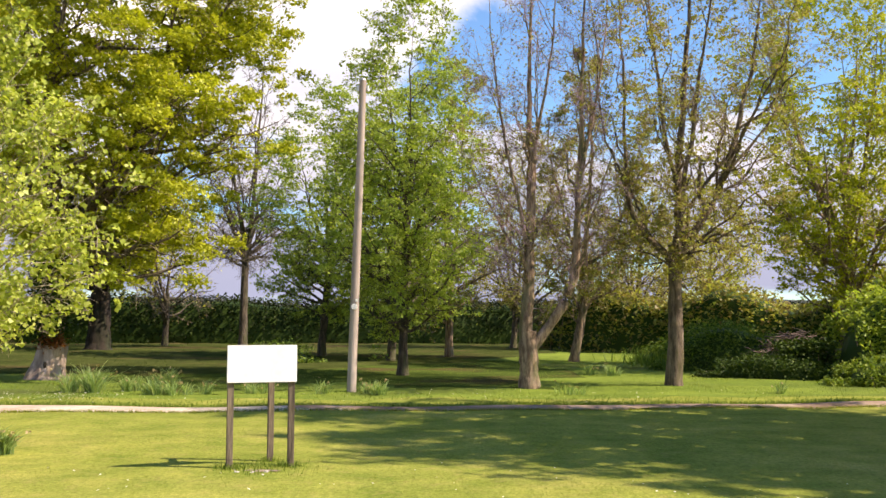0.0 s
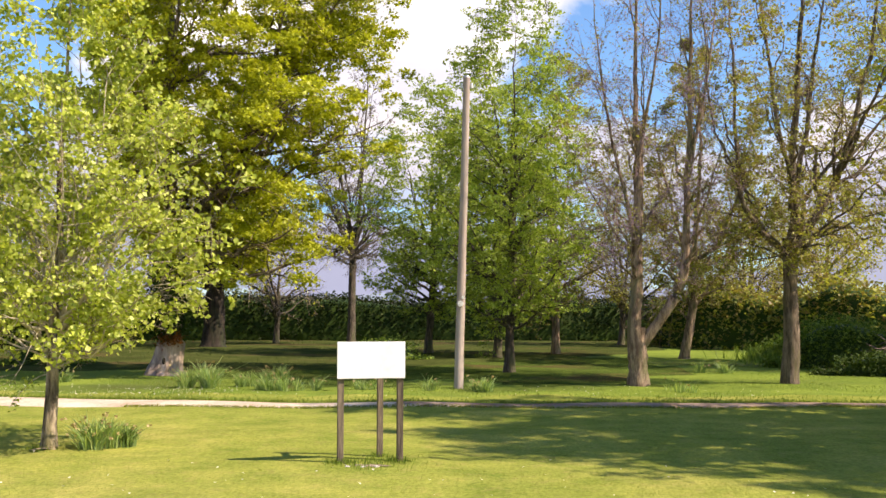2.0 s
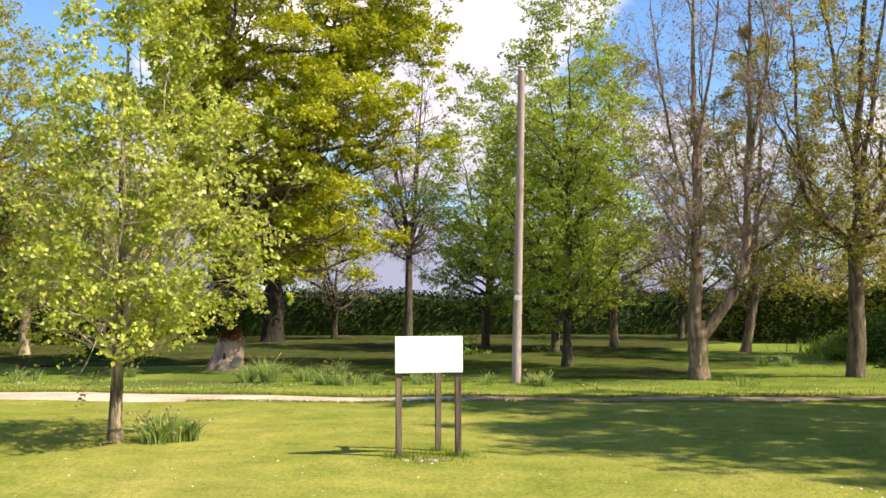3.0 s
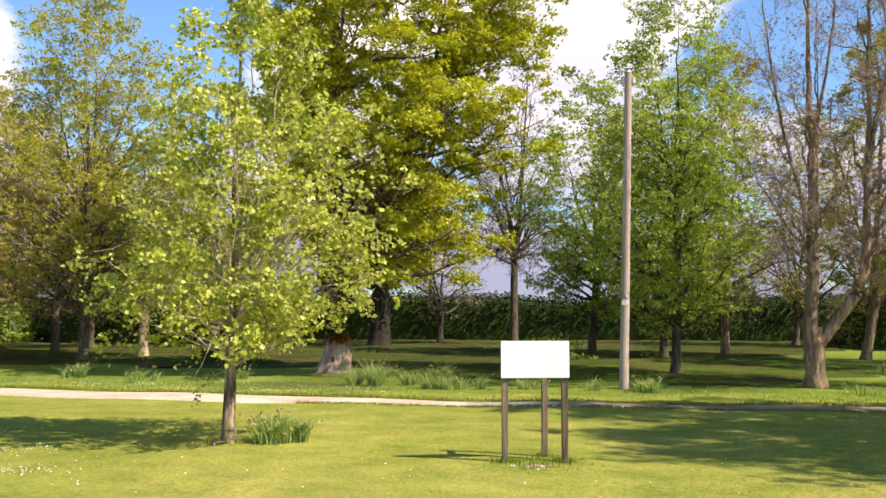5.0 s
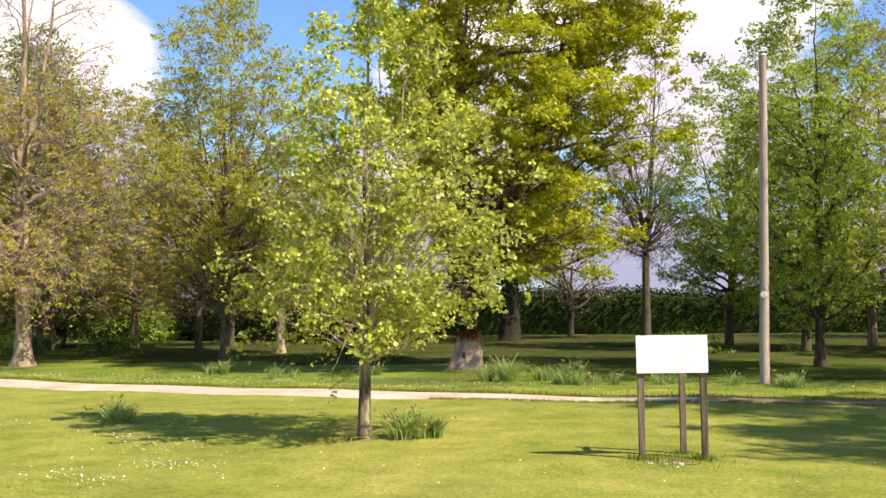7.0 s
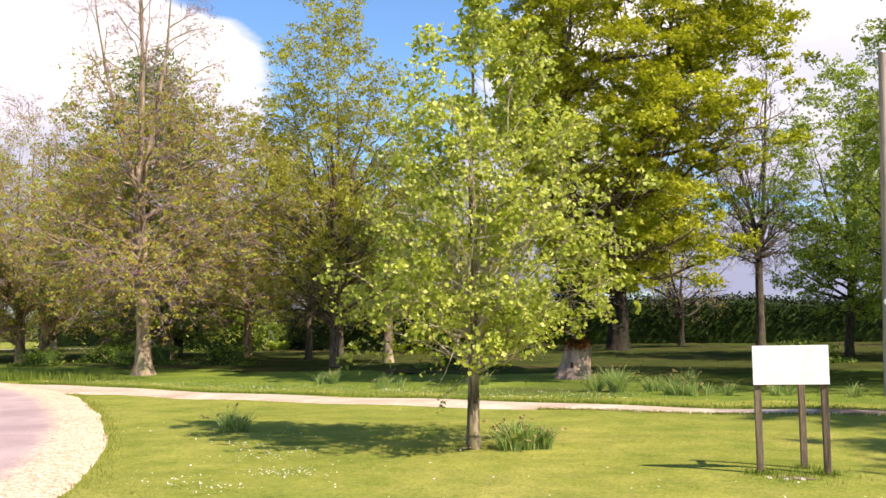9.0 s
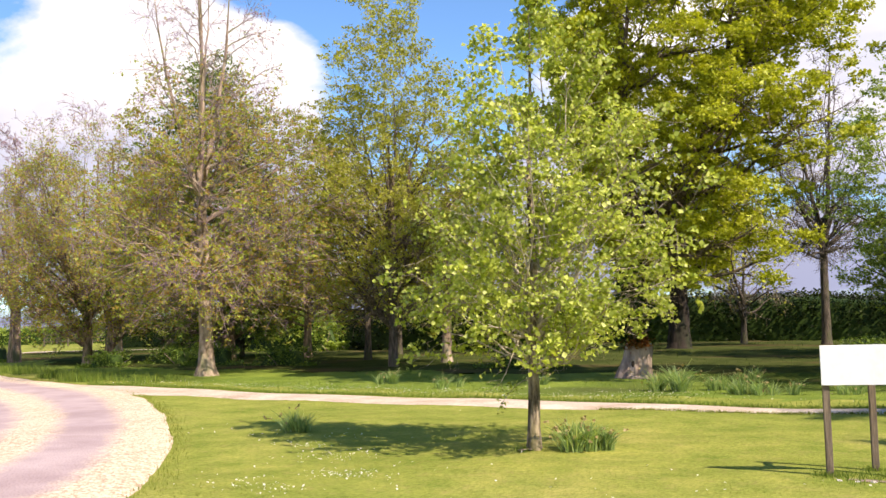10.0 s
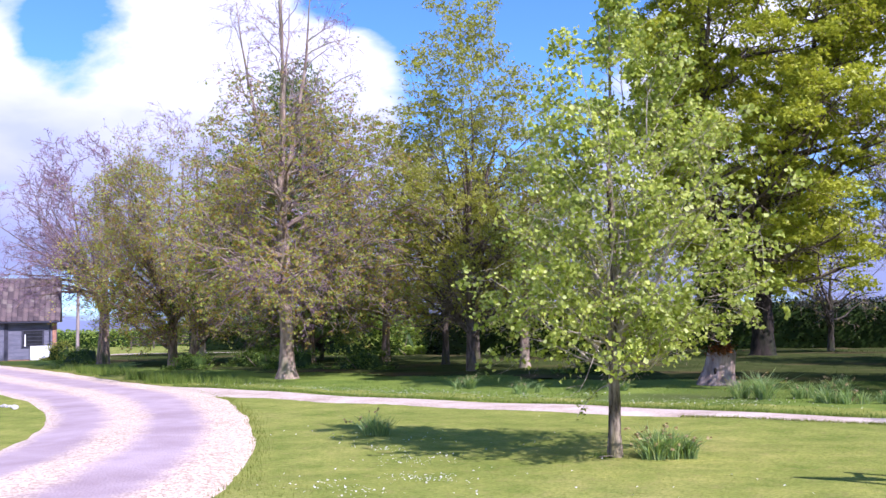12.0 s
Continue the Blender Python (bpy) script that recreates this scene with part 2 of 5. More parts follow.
BARK_YOUNG = bark("bark_young", (0.06, 0.042, 0.028), (0.55, 0.45, 0.32), (0.2, 0.18, 0.08), 11.0)
BARK_SHOOT = surface("pale_young_branches", (0.30, 0.25, 0.19), (0.58, 0.51, 0.41), 5.0, 0.8)
HOLLOW_SHADE = surface("dark_hollow_shade", (0.012, 0.009, 0.007), (0.03, 0.022, 0.016), 9.0, 0.95)
BARK_DARK = bark("bark_dark", (0.05, 0.04, 0.03), (0.15, 0.12, 0.09), (0.09, 0.10, 0.04))
BARK_BROWN = bark("bark_brown", (0.08, 0.058, 0.042), (0.25, 0.19, 0.14), (0.12, 0.11, 0.05))
# bark set near black, so the trunk's shade is in the colour
BARK_SHADED = bark("bark_shaded_dark", (0.012, 0.009, 0.007), (0.05, 0.038, 0.028), (0.03, 0.034, 0.016), 7.0)
BARK_PALE = bark("bark_pale", (0.22, 0.16, 0.115), (0.50, 0.395, 0.295), (0.2, 0.2, 0.1), 7.0)
BARK_OAK = bark("bark_oak", (0.26, 0.185, 0.145), (0.54, 0.42, 0.34), None, 5.0)
TWIG_PURPLE = surface("purple_twigs", (0.20, 0.125, 0.165), (0.36, 0.245, 0.31), 6.0, 0.8)
TWIG_BROWN = surface("brown_twigs", (0.22, 0.165, 0.12), (0.41, 0.32, 0.235), 6.0, 0.85)
LEAF_LIME = leaf("young_lime_leaves", [(0.0, (0.26, 0.33, 0.05)), (0.45, (0.45, 0.53, 0.09)), (0.8, (0.59, 0.65, 0.15)), (1.0, (0.68, 0.73, 0.28))], 0.42)
LEAF_OAK = leaf("golden_oak_leaves", [(0.0, (0.26, 0.30, 0.024)), (0.5, (0.41, 0.45, 0.034)), (1.0, (0.58, 0.60, 0.06))], 0.42)
LEAF_BEECH = leaf("fresh_green_leaves", [(0.0, (0.21, 0.30, 0.05)), (0.5, (0.34, 0.45, 0.08)), (1.0, (0.50, 0.59, 0.13))], 0.5)
LEAF_OLIVE = leaf("olive_leaves", [(0.0, (0.28, 0.29, 0.05)), (0.5, (0.42, 0.43, 0.075)), (1.0, (0.56, 0.57, 0.13))], 0.55)
LEAF_BUD = leaf("brown_olive_budding_leaves", [(0.0, (0.24, 0.17, 0.075)), (0.4, (0.30, 0.27, 0.075)), (0.75, (0.37, 0.38, 0.08)), (1.0, (0.46, 0.50, 0.12))], 0.42)
LEAF_CONE = leaf("deep_green_leaves", [(0.0, (0.075, 0.13, 0.03)), (0.5, (0.13, 0.20, 0.04)), (1.0, (0.24, 0.31, 0.07))], 0.35, 0.2)
LEAF_BRONZE = leaf("bronze_budding_leaves", [(0.0, (0.46, 0.27, 0.10)), (0.35, (0.46, 0.37, 0.10)), (0.6, (0.38, 0.44, 0.08)), (1.0, (0.46, 0.58, 0.11))], 0.56)
LEAF_DARK = leaf("dark_leaves_and_inner_shade", [(0.0, (0.025, 0.05, 0.012)), (0.6, (0.05, 0.09, 0.02)), (1.0, (0.10, 0.15, 0.03))], 0.25, 0.12)
# hedge and shrubbery leaves near black, the grove's shade put into the colour
LEAF_HEDGE_SHADED = leaf("shaded_hedge_leaves", [(0.0, (0.010, 0.016, 0.006)), (0.6, (0.021, 0.034, 0.009)), (1.0, (0.05, 0.078, 0.017))], 0.3, 0.06)
LEAF_BRAMBLE = leaf("bramble_and_grass_leaves", [(0.0, (0.08, 0.14, 0.026)), (0.6, (0.16, 0.25, 0.045)), (1.0, (0.29, 0.39, 0.08))], 0.4, 0.15)
LEAF_RED = leaf("reddish_shoot_leaves", [(0.0, (0.20, 0.06, 0.02)), (1.0, (0.36, 0.14, 0.04))], 0.4)
DAFF_LEAF = leaf("daffodil_leaves", [(0.0, (0.16, 0.26, 0.09)), (0.5, (0.28, 0.41, 0.15)), (0.85, (0.40, 0.53, 0.20)), (1.0, (0.58, 0.64, 0.27))], 0.42, 0.4)
GRASS_BLADE = leaf("grass_blades", [(0.0, (0.19, 0.235, 0.045)), (0.6, (0.24, 0.275, 0.055)), (1.0, (0.31, 0.33, 0.08))], 0.45, 0.04)
# herb colour lowered so that the floor's shade is part of it
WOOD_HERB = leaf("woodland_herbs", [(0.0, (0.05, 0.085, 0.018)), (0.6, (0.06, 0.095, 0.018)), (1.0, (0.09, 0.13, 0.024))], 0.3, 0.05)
VERGE_BLADE = leaf("verge_grass_blades", [(0.0, (0.12, 0.19, 0.03)), (0.6, (0.18, 0.26, 0.04)), (1.0, (0.27, 0.33, 0.07))], 0.35, 0.15)
PETAL = leaf("white_petals", [(0.0, (0.72, 0.72, 0.66)), (1.0, (0.86, 0.86, 0.82))], 0.3)
STRAW = leaf("withered_flower_heads", [(0.0, (0.32, 0.24, 0.11)), (1.0, (0.52, 0.42, 0.22))], 0.3)
POST_WOOD = surface("weathered_post_wood", (0.06, 0.045, 0.033), (0.25, 0.195, 0.142), 16.0, 0.85, (1, 1, 0.1), 4.0, 0.6, 0.012)
POLE_WOOD = surface("grey_pole_wood", (0.23, 0.175, 0.15), (0.50, 0.425, 0.38), 4.0, 0.85, (1, 1, 0.06), 6.0, 0.4, 0.01)
PANEL_WHITE = surface("white_sign_panel", (0.78, 0.81, 0.86), (0.82, 0.845, 0.89), 0.6, 0.4, (1, 1, 1), 1.5, 0.02, 0.002)
METAL_GREY = surface("galvanised_metal", (0.42, 0.43, 0.44), (0.58, 0.58, 0.58), 12.0, 0.45, metal=0.7)
PORCELAIN = surface("white_porcelain", (0.74, 0.73, 0.70), (0.85, 0.84, 0.82), 8.0, 0.3)
SOIL = surface("bare_soil", (0.16, 0.115, 0.075), (0.33, 0.26, 0.18), 3.0, 0.95)
BOARD_BLACK = surface("black_weatherboard", (0.03, 0.03, 0.045), (0.07, 0.07, 0.10), 3.0, 0.7, (0.3, 1, 4))
BOARD_GREY = surface("faded_blue_grey_weatherboard", (0.12, 0.12, 0.165), (0.21, 0.21, 0.27), 2.2, 0.75, (0.3, 1, 5))
def tile_clay():
    """Old clay tiles: each its own shade, with lichen specks."""
    m, ns, ls, out = blank("old_clay_tiles")
    info = ns.new("ShaderNodeObjectInfo")
    r = ramp_node(ns, [(0.0, (0.08, 0.06, 0.062)), (0.5, (0.125, 0.095, 0.095)), (0.85, (0.17, 0.125, 0.115)), (1.0, (0.21, 0.18, 0.15))])
    ls.new(info.outputs["Random"], r.inputs[0])
    n = noise_node(ns, ls, 9.0, 5.0, 0.7, coords(ns, ls))
    k = ramp_node(ns, [(0.3, (0.6, 0.6, 0.62)), (0.7, (1.3, 1.28, 1.25))])
    ls.new(n.outputs[0], k.inputs[0])
    p = ns.new("ShaderNodeBsdfPrincipled")
    p.inputs["Roughness"].default_value, p.inputs["Specular IOR Level"].default_value = 0.9, 0.2
    ls.new(mix_col(ns, ls, 1.0, r.outputs[0], k.outputs[0], "MULTIPLY"), p.inputs["Base Color"])
    ls.new(p.outputs[0], out.inputs[0])
    return m


TILE_ROOF = tile_clay()
BRICK = surface("red_brick", (0.34, 0.16, 0.10), (0.52, 0.28, 0.19), 3.0, 0.85)
PAINT_WHITE = surface("white_paint", (0.72, 0.72, 0.71), (0.82, 0.82, 0.81), 2.0, 0.5)
# both ground colours set dark to include tree shade, besides moss and litter
WOOD_FLOOR_SHADE = surface("woodland_floor_with_shade", (0.035, 0.05, 0.014), (0.085, 0.10, 0.03), 0.7, 0.95, (1, 1, 1), 12.0, 0.6, 0.05, stain=(0.10, 0.075, 0.035), spec=0.0)
LITTER_SHADE_GROUND = surface("litter_ground_with_shade", (0.038, 0.062, 0.014), (0.10, 0.14, 0.03), 0.9, 0.95, (1, 1, 1), 14.0, 0.6, 0.05, stain=(0.10, 0.075, 0.034), spec=0.0)
FAR_WOOD = surface("far_woodland", (0.032, 0.038, 0.034), (0.065, 0.07, 0.055), 0.06, 1.0)
BRASH = surface("dead_brushwood", (0.11, 0.075, 0.065), (0.26, 0.19, 0.165), 5.0, 0.9)
FLINT = surface("pale_stones", (0.42, 0.39, 0.35), (0.68, 0.65, 0.60), 7.0, 0.8)
GLASS_DARK = surface("dark_window_glass", (0.012, 0.013, 0.016), (0.03, 0.03, 0.034), 2.0, 0.08)

# ---------- mesh tools ----------


def mesh_of(name, verts, faces, mat, smooth=False, uv=None):
    """A mesh from arrays: verts (n, 3), faces (m, k)."""
    verts, faces = np.asarray(verts, np.float32), np.asarray(faces, np.int32)
    me = bpy.data.meshes.new(name)
    k = faces.shape[1]
    me.vertices.add(len(verts)); me.vertices.foreach_set("co", verts.ravel())
    me.loops.add(faces.size); me.loops.foreach_set("vertex_index", faces.ravel())
    me.polygons.add(len(faces))
    me.polygons.foreach_set("loop_start", np.arange(0, faces.size, k, dtype=np.int32))
    if smooth:
        me.polygons.foreach_set("use_smooth", np.ones(len(faces), bool))
    if uv is not None:
        layer = me.uv_layers.new(name="UVMap")
        layer.data.foreach_set("uv", np.asarray(uv, np.float32)[faces.ravel()].ravel())
    me.update(calc_edges=True)
    me.validate()
    me.materials.append(mat)
    return me


def thing(name, x, y, z=0.0, turn=0.0):
    ob = new(name)
    ob.empty_display_size = 0.2
    ob.matrix_basis = pose(x, y, z, 0, 0, turn)
    return ob


def child(name, me, parent, label=""):
    ob = new(name, me)
    ob.parent = parent
    if label:
        ob["label"] = label
    return ob


def part(name, bm, mat, parent, label="", smooth=False):
    me = bpy.data.meshes.new(name)
    bmesh.ops.recalc_face_normals(bm, faces=bm.faces)
    bm.to_mesh(me)
    bm.free()
    me.materials.append(mat)
    if smooth:
        me.polygons.foreach_set("use_smooth", np.ones(len(me.polygons), bool))
    return child(name, me, parent, label)


def box(size, at=(0, 0, 0), bevel=0.0, turn=None):
    bm = bmesh.new()
    m = Matrix.Translation(at) @ (turn or Matrix.Identity(4)) @ Matrix.Diagonal((*size, 1))
    bmesh.ops.create_cube(bm, size=1.0, matrix=m)
    if bevel:
        bmesh.ops.bevel(bm, geom=list(bm.edges), offset=bevel, segments=2, affect="EDGES", profile=0.6)
    return bm


def tubes(lines, radii, sides):
    """Tapered tubes round polylines: lines (n, k, 3), radii (n, k)."""
    n, k, _ = lines.shape
    d = np.gradient(lines, axis=1)
    d /= np.linalg.norm(d, axis=2, keepdims=True) + 1e-9
    ref = np.where(np.abs(d[..., 2:3]) > 0.9, np.array([1.0, 0, 0]), np.array([0, 0, 1.0]))
    u = np.cross(d, ref); u /= np.linalg.norm(u, axis=2, keepdims=True) + 1e-9
    w = np.cross(d, u)
    a = np.arange(sides) * 2 * np.pi / sides
    ring = u[:, :, None] * np.cos(a)[None, None, :, None] + w[:, :, None] * np.sin(a)[None, None, :, None]
    v = lines[:, :, None] + ring * radii[:, :, None, None]
    idx = np.arange(n * k * sides).reshape(n, k, sides)
    nx = np.roll(idx, -1, axis=2)
    f = np.stack([idx[:, :-1], nx[:, :-1], nx[:, 1:], idx[:, 1:]], -1).reshape(-1, 4)
    return v.reshape(-1, 3), f


def spikes(lines, radii):
    """Finest twigs: one thin tapering triangle each."""
    a, b = lines[:, 0], lines[:, -1]
    d = b - a
    q = np.cross(d, np.array([0.3, -0.9, 0.2]))
    q *= (radii[:, 0] / (np.linalg.norm(q, axis=1) + 1e-9))[:, None]
    return np.stack([a - q, a + q, b], 1).reshape(-1, 3), np.arange(len(a) * 3).reshape(-1, 3)


def join(*pieces):
    vs, fs, off = [], [], 0
    for v, f in pieces:
        vs.append(v); fs.append(f + off); off += len(v)
    return np.concatenate(vs), np.concatenate(fs)


def sprout(rng, lines, radii, count, span, length, rise, k=5, droop=0.0, wobble=0.12, thin=0.55, spread=(35, 75)):
    """Side shoots of every line: count each, along span of it, length (fraction of the line's own, or array of metres)."""
    n, kk, _ = lines.shape
    owner = np.repeat(np.arange(n), count)
    s = rng.uniform(span[0], span[1], n * count) * (kk - 1)
    i = np.clip(s.astype(int), 0, kk - 2); fr = (s - i)[:, None]
    start = lines[owner, i] * (1 - fr) + lines[owner, i + 1] * fr
    r0 = radii[owner, i] * (1 - fr[:, 0]) + radii[owner, i + 1] * fr[:, 0]
    d = lines[owner, i + 1] - lines[owner, i]
    d /= np.linalg.norm(d, axis=1, keepdims=True) + 1e-9
    q = rng.normal(size=(len(owner), 3)); q -= (q * d).sum(1, keepdims=True) * d
    q /= np.linalg.norm(q, axis=1, keepdims=True)
    ang = np.radians(rng.uniform(spread[0], spread[1], len(owner)))[:, None]
    way = d * np.cos(ang) + q * np.sin(ang) + np.array([0, 0, rise])
    way /= np.linalg.norm(way, axis=1, keepdims=True)
    full = np.linalg.norm(lines[:, -1] - lines[:, 0], axis=1)[owner]
    L = full * length * (1.15 - 0.6 * s / (kk - 1)) * rng.uniform(0.6, 1.25, len(owner))
    t = np.linspace(0, 1, k)
    out = start[:, None] + way[:, None] * (L[:, None] * t)[..., None]
    bend = np.cumsum(rng.normal(size=(len(owner), k, 3)), axis=1) * (wobble * L / k)[:, None, None]
    bend[:, 0] = 0
    out = out + bend
    out[:, :, 2] += (-droop * L[:, None] * t ** 2)
    rad = np.maximum(r0[:, None] * thin * (1 - 0.8 * t), 0.0)
    return out, rad


def blades(rng, pts, size, fold=0.18, updir=0.2, aspect=0.7, jitter=0.35, face_up=0.6, simple=False):
    """Leaves: a folded kite of two triangles at each point, the upper side turned more or less to the sky."""
    n = len(pts)
    w = rng.normal(size=(n, 3)); w[:, 2] = np.abs(w[:, 2]) + face_up
    w /= np.linalg.norm(w, axis=1, keepdims=True)
    d = rng.normal(size=(n, 3)); d[:, 2] += updir
    d -= (d * w).sum(1, keepdims=True) * w
    d /= np.linalg.norm(d, axis=1, keepdims=True) + 1e-9
    q = np.cross(d, w)
    L = (size * rng.uniform(1 - jitter, 1 + jitter, n))[:, None]
    a = pts; tip = pts + d * L
    if simple:
        # far leaves: one triangle each
        q = q * L * aspect * 0.62
        v = np.stack([a - d * L * 0.2, tip - d * L * 0.25 + q, tip - d * L * 0.25 - q], 1).reshape(-1, 3)
        return v, np.arange(n * 3).reshape(n, 3)
    mid = pts + d * L * 0.45
    left = mid + q * L * aspect * 0.5 + w * L * fold
    right = mid - q * L * aspect * 0.5 + w * L * fold
    v = np.stack([a, left, tip, right], 1).reshape(-1, 3)
    b = np.arange(n)[:, None] * 4
    f = np.concatenate([b + np.array([[0, 2, 1]]), b + np.array([[0, 3, 2]])], 1).reshape(-1, 3)
    return v, f


def along(rng, lines, per, span=(0.2, 1.0), scatter=0.05):
    n, k, _ = lines.shape
    owner = np.repeat(np.arange(n), per)
    s = rng.uniform(span[0], span[1], n * per) * (k - 1)
    i = np.clip(s.astype(int), 0, k - 2); fr = (s - i)[:, None]
    return lines[owner, i] * (1 - fr) + lines[owner, i + 1] * fr + rng.normal(size=(n * per, 3)) * scatter


def stem(rng, base, top, r0, r1, k=14, wobble=0.03, flare=0.0, bow=0.0):
    t = np.linspace(0, 1, k)
    base, top = np.array(base, float), np.array(top, float)
    line = base + (top - base) * t[:, None]
    line[:, :2] += (top - base)[:2] * (bow * (np.sin(t * np.pi / 2) - t))[:, None]
    sway = np.cumsum(rng.normal(size=(k, 3)), axis=0) * wobble * np.linalg.norm(top - base) / k
    sway -= sway[0]
    sway[:, 2] = 0
    line = line + sway
    rad = r0 + (r1 - r0) * t ** 0.8 + flare * np.exp(-t * np.linalg.norm(top - base) / 0.35)
    return line[None], rad[None]


def tree(name, x, y, label, seed, h, outline, stems, limbs=40, n2=8, n3=7, n4=0, leaves=20000, leaf_size=0.10, leaf_mat=None, bark_mat=None, twig_mat=None,
         centre=(0.0, 0.0), rise=40, inner=0.45, wobble=0.16, droop=0.05, scatter=0.10, twig_r=0.004, limb_r=0.55, bare_above=None, updir=0.25, aspect=0.7,
         len2=0.42, len3=0.5, rise2=0.12, flare=0.06, category="tree", start_min=0.6, turn=0.0, tuft=None, face_up=0.6, trunk_wobble=0.035, stem_wobble=0.12, bare_below=None, limb_mat=None, limb_fat=0.02, rise_top=None):
    """A tree: stems, limbs that reach out to an outline [(height, radius), ...], then branches, twigs and leaves."""
    rng = np.random.default_rng(seed)
    ob = tagged(thing(name, x, y, 0, turn), label, category)
    oz, orad = np.array([p[0] for p in outline], float), np.array([p[1] for p in outline], float)
    S = []
    for i, (a, b, ra, rb) in enumerate(stems):
        line, rad = stem(rng, a, b, ra, rb, k=16, flare=flare if i == 0 else 0.0, wobble=trunk_wobble if i == 0 else max(trunk_wobble, stem_wobble), bow=0.0 if i == 0 else 0.7)
        rad = rad * (1 + rng.normal(size=rad.shape) * 0.045)
        v, f = tubes(line, rad, 12 if ra > 0.06 else 7)
        child("trunk" if i == 0 else "stem", mesh_of("trunk", v, f, bark_mat if i == 0 else limb_mat or bark_mat, True), ob)
        S.append((line[0], rad[0]))
    pool = np.concatenate([s[0] for s in S]); pool_r = np.concatenate([s[1] for s in S])
    # where the limbs end: stratified over the outline's height and round it
    w = np.cumsum(np.interp(np.linspace(oz[0], oz[-1], 200), oz, orad) + 0.45)
    zt = np.interp((np.arange(limbs) + rng.random(limbs)) / limbs * (w[-1] - w[0]) + w[0], w, np.linspace(oz[0], oz[-1], 200))
    az = np.arange(limbs) * 2.39996 + rng.normal(size=limbs) * 0.4 + seed
    rr = np.interp(zt, oz, orad) * (inner + (1 - inner) * np.sqrt(rng.random(limbs))) * rng.uniform(0.88, 1.1, limbs)
    end = np.stack([centre[0] + np.cos(az) * rr, centre[1] + np.sin(az) * rr, zt], -1)
    steep = np.interp(zt, [oz[0], oz[-1]], [rise, rise_top or rise]) * rng.uniform(0.55, 1.3, limbs)
    zs = zt - rr * np.tan(np.radians(np.minimum(steep, 80)))
    zs = np.where(zs < start_min, start_min + rng.random(limbs) * min(0.12 * h, 1.2), zs)
    cost = np.abs(pool[None, :, 2] - zs[:, None]) * 1.6 + 0.45 * np.linalg.norm(pool[None, :, :2] - end[:, None, :2], axis=2)
    pick = cost.argmin(1)
    start, r0 = pool[pick], pool_r[pick]
    k = 8
    t = np.linspace(0, 1, k)[None, :, None]
    L = np.linalg.norm(end - start, axis=1)
    sag = start * 0.5 + end * 0.5 + np.stack([0 * L, 0 * L, L * rng.uniform(-0.10, 0.16, limbs)], -1)
    line = start[:, None] * (1 - t) ** 2 + 2 * sag[:, None] * t * (1 - t) + end[:, None] * t ** 2
    bend = np.cumsum(rng.normal(size=(limbs, k, 3)), axis=1) * (wobble * L / k)[:, None, None]
    bend[:, 0] = 0
    L1 = line + bend
    R1 = np.maximum(np.minimum(r0 * limb_r, limb_fat * L + 0.006)[:, None] * (1 - 0.85 * t[..., 0]), 0.004)
    far = math.hypot(x, y) > 27
    L2, R2 = sprout(rng, L1, R1, n2, (0.18, 1.0), len2, rise2, 3 if far else 5, droop, wobble)
    R2 = np.maximum(R2, twig_r)
    for i in range(limbs):
        v, f = tubes(L1[i:i + 1], R1[i:i + 1], 4 if far else 6)
        child("limb", mesh_of("limb", v, f, limb_mat or bark_mat, True), ob)
    v, f = tubes(L2, R2, 3)
    child("branch_mass", mesh_of("branch_mass", v, f, limb_mat or bark_mat, True), ob)["kind"] = "stuff"
    L3, R3 = sprout(rng, L2, R2, n3, (0.15, 1.0), len3, rise2, 2 if far else 3, droop, wobble)
    pieces = [spikes(L3, np.maximum(R3, twig_r * 0.9)) if far else tubes(L3, np.maximum(R3, twig_r * 0.75), 3)]
    carriers = L3
    if n4:
        L4, R4 = sprout(rng, L3, R3, n4, (0.2, 1.0), 0.5, rise2, 2, droop, wobble)
        pieces.append(spikes(L4, np.maximum(R4, twig_r * 0.7)))
        carriers = L4
    child("twig_mass", mesh_of("twig_mass", *pieces[0], twig_mat or bark_mat), ob)["kind"] = "stuff"
    if n4:
        child("spray_mass", mesh_of("spray_mass", *pieces[1], twig_mat or bark_mat), ob)["kind"] = "stuff"
    if leaves:
        if tuft:
            # leaves gathered in domed pads of small lobes towards the ends of the branches, open gaps between the pads
            hub = along(rng, L3 if tuft.get("on") == 3 else L2, 1, (0.6, 1.02), 0.05)
            if tuft["gap"]:
                kept = []
                for q in rng.permutation(len(hub)):
                    if not kept or ((hub[kept] - hub[q]) ** 2).sum(1).min() > tuft["gap"] ** 2:
                        kept.append(q)
                hub = hub[kept]
            (pad_r, pad_h), (lobe_r, lobe_h) = tuft["pad"], tuft["lobe"]
            big = rng.uniform(0.6, 1.35, len(hub))
            own = np.repeat(np.arange(len(hub)), tuft["n"])
            ang, far = rng.uniform(0, 2 * math.pi, len(own)), np.sqrt(rng.random(len(own)))
            lobe = hub[own] + np.stack([np.cos(ang) * far * pad_r, np.sin(ang) * far * pad_r, pad_h * (1 - far ** 2) - 0.25 * pad_h], -1) * big[own, None]
            lobe += rng.normal(size=lobe.shape) * np.array([0.3, 0.3, 0.35]) * lobe_h
            own = rng.integers(0, len(lobe), leaves)
            ball = rng.normal(size=(leaves, 3))
            ball *= (rng.random(leaves) ** 0.3 / np.linalg.norm(ball, axis=1))[:, None]
            up = rng.random(leaves) < 0.75
            ball[up, 2] = np.abs(ball[up, 2])
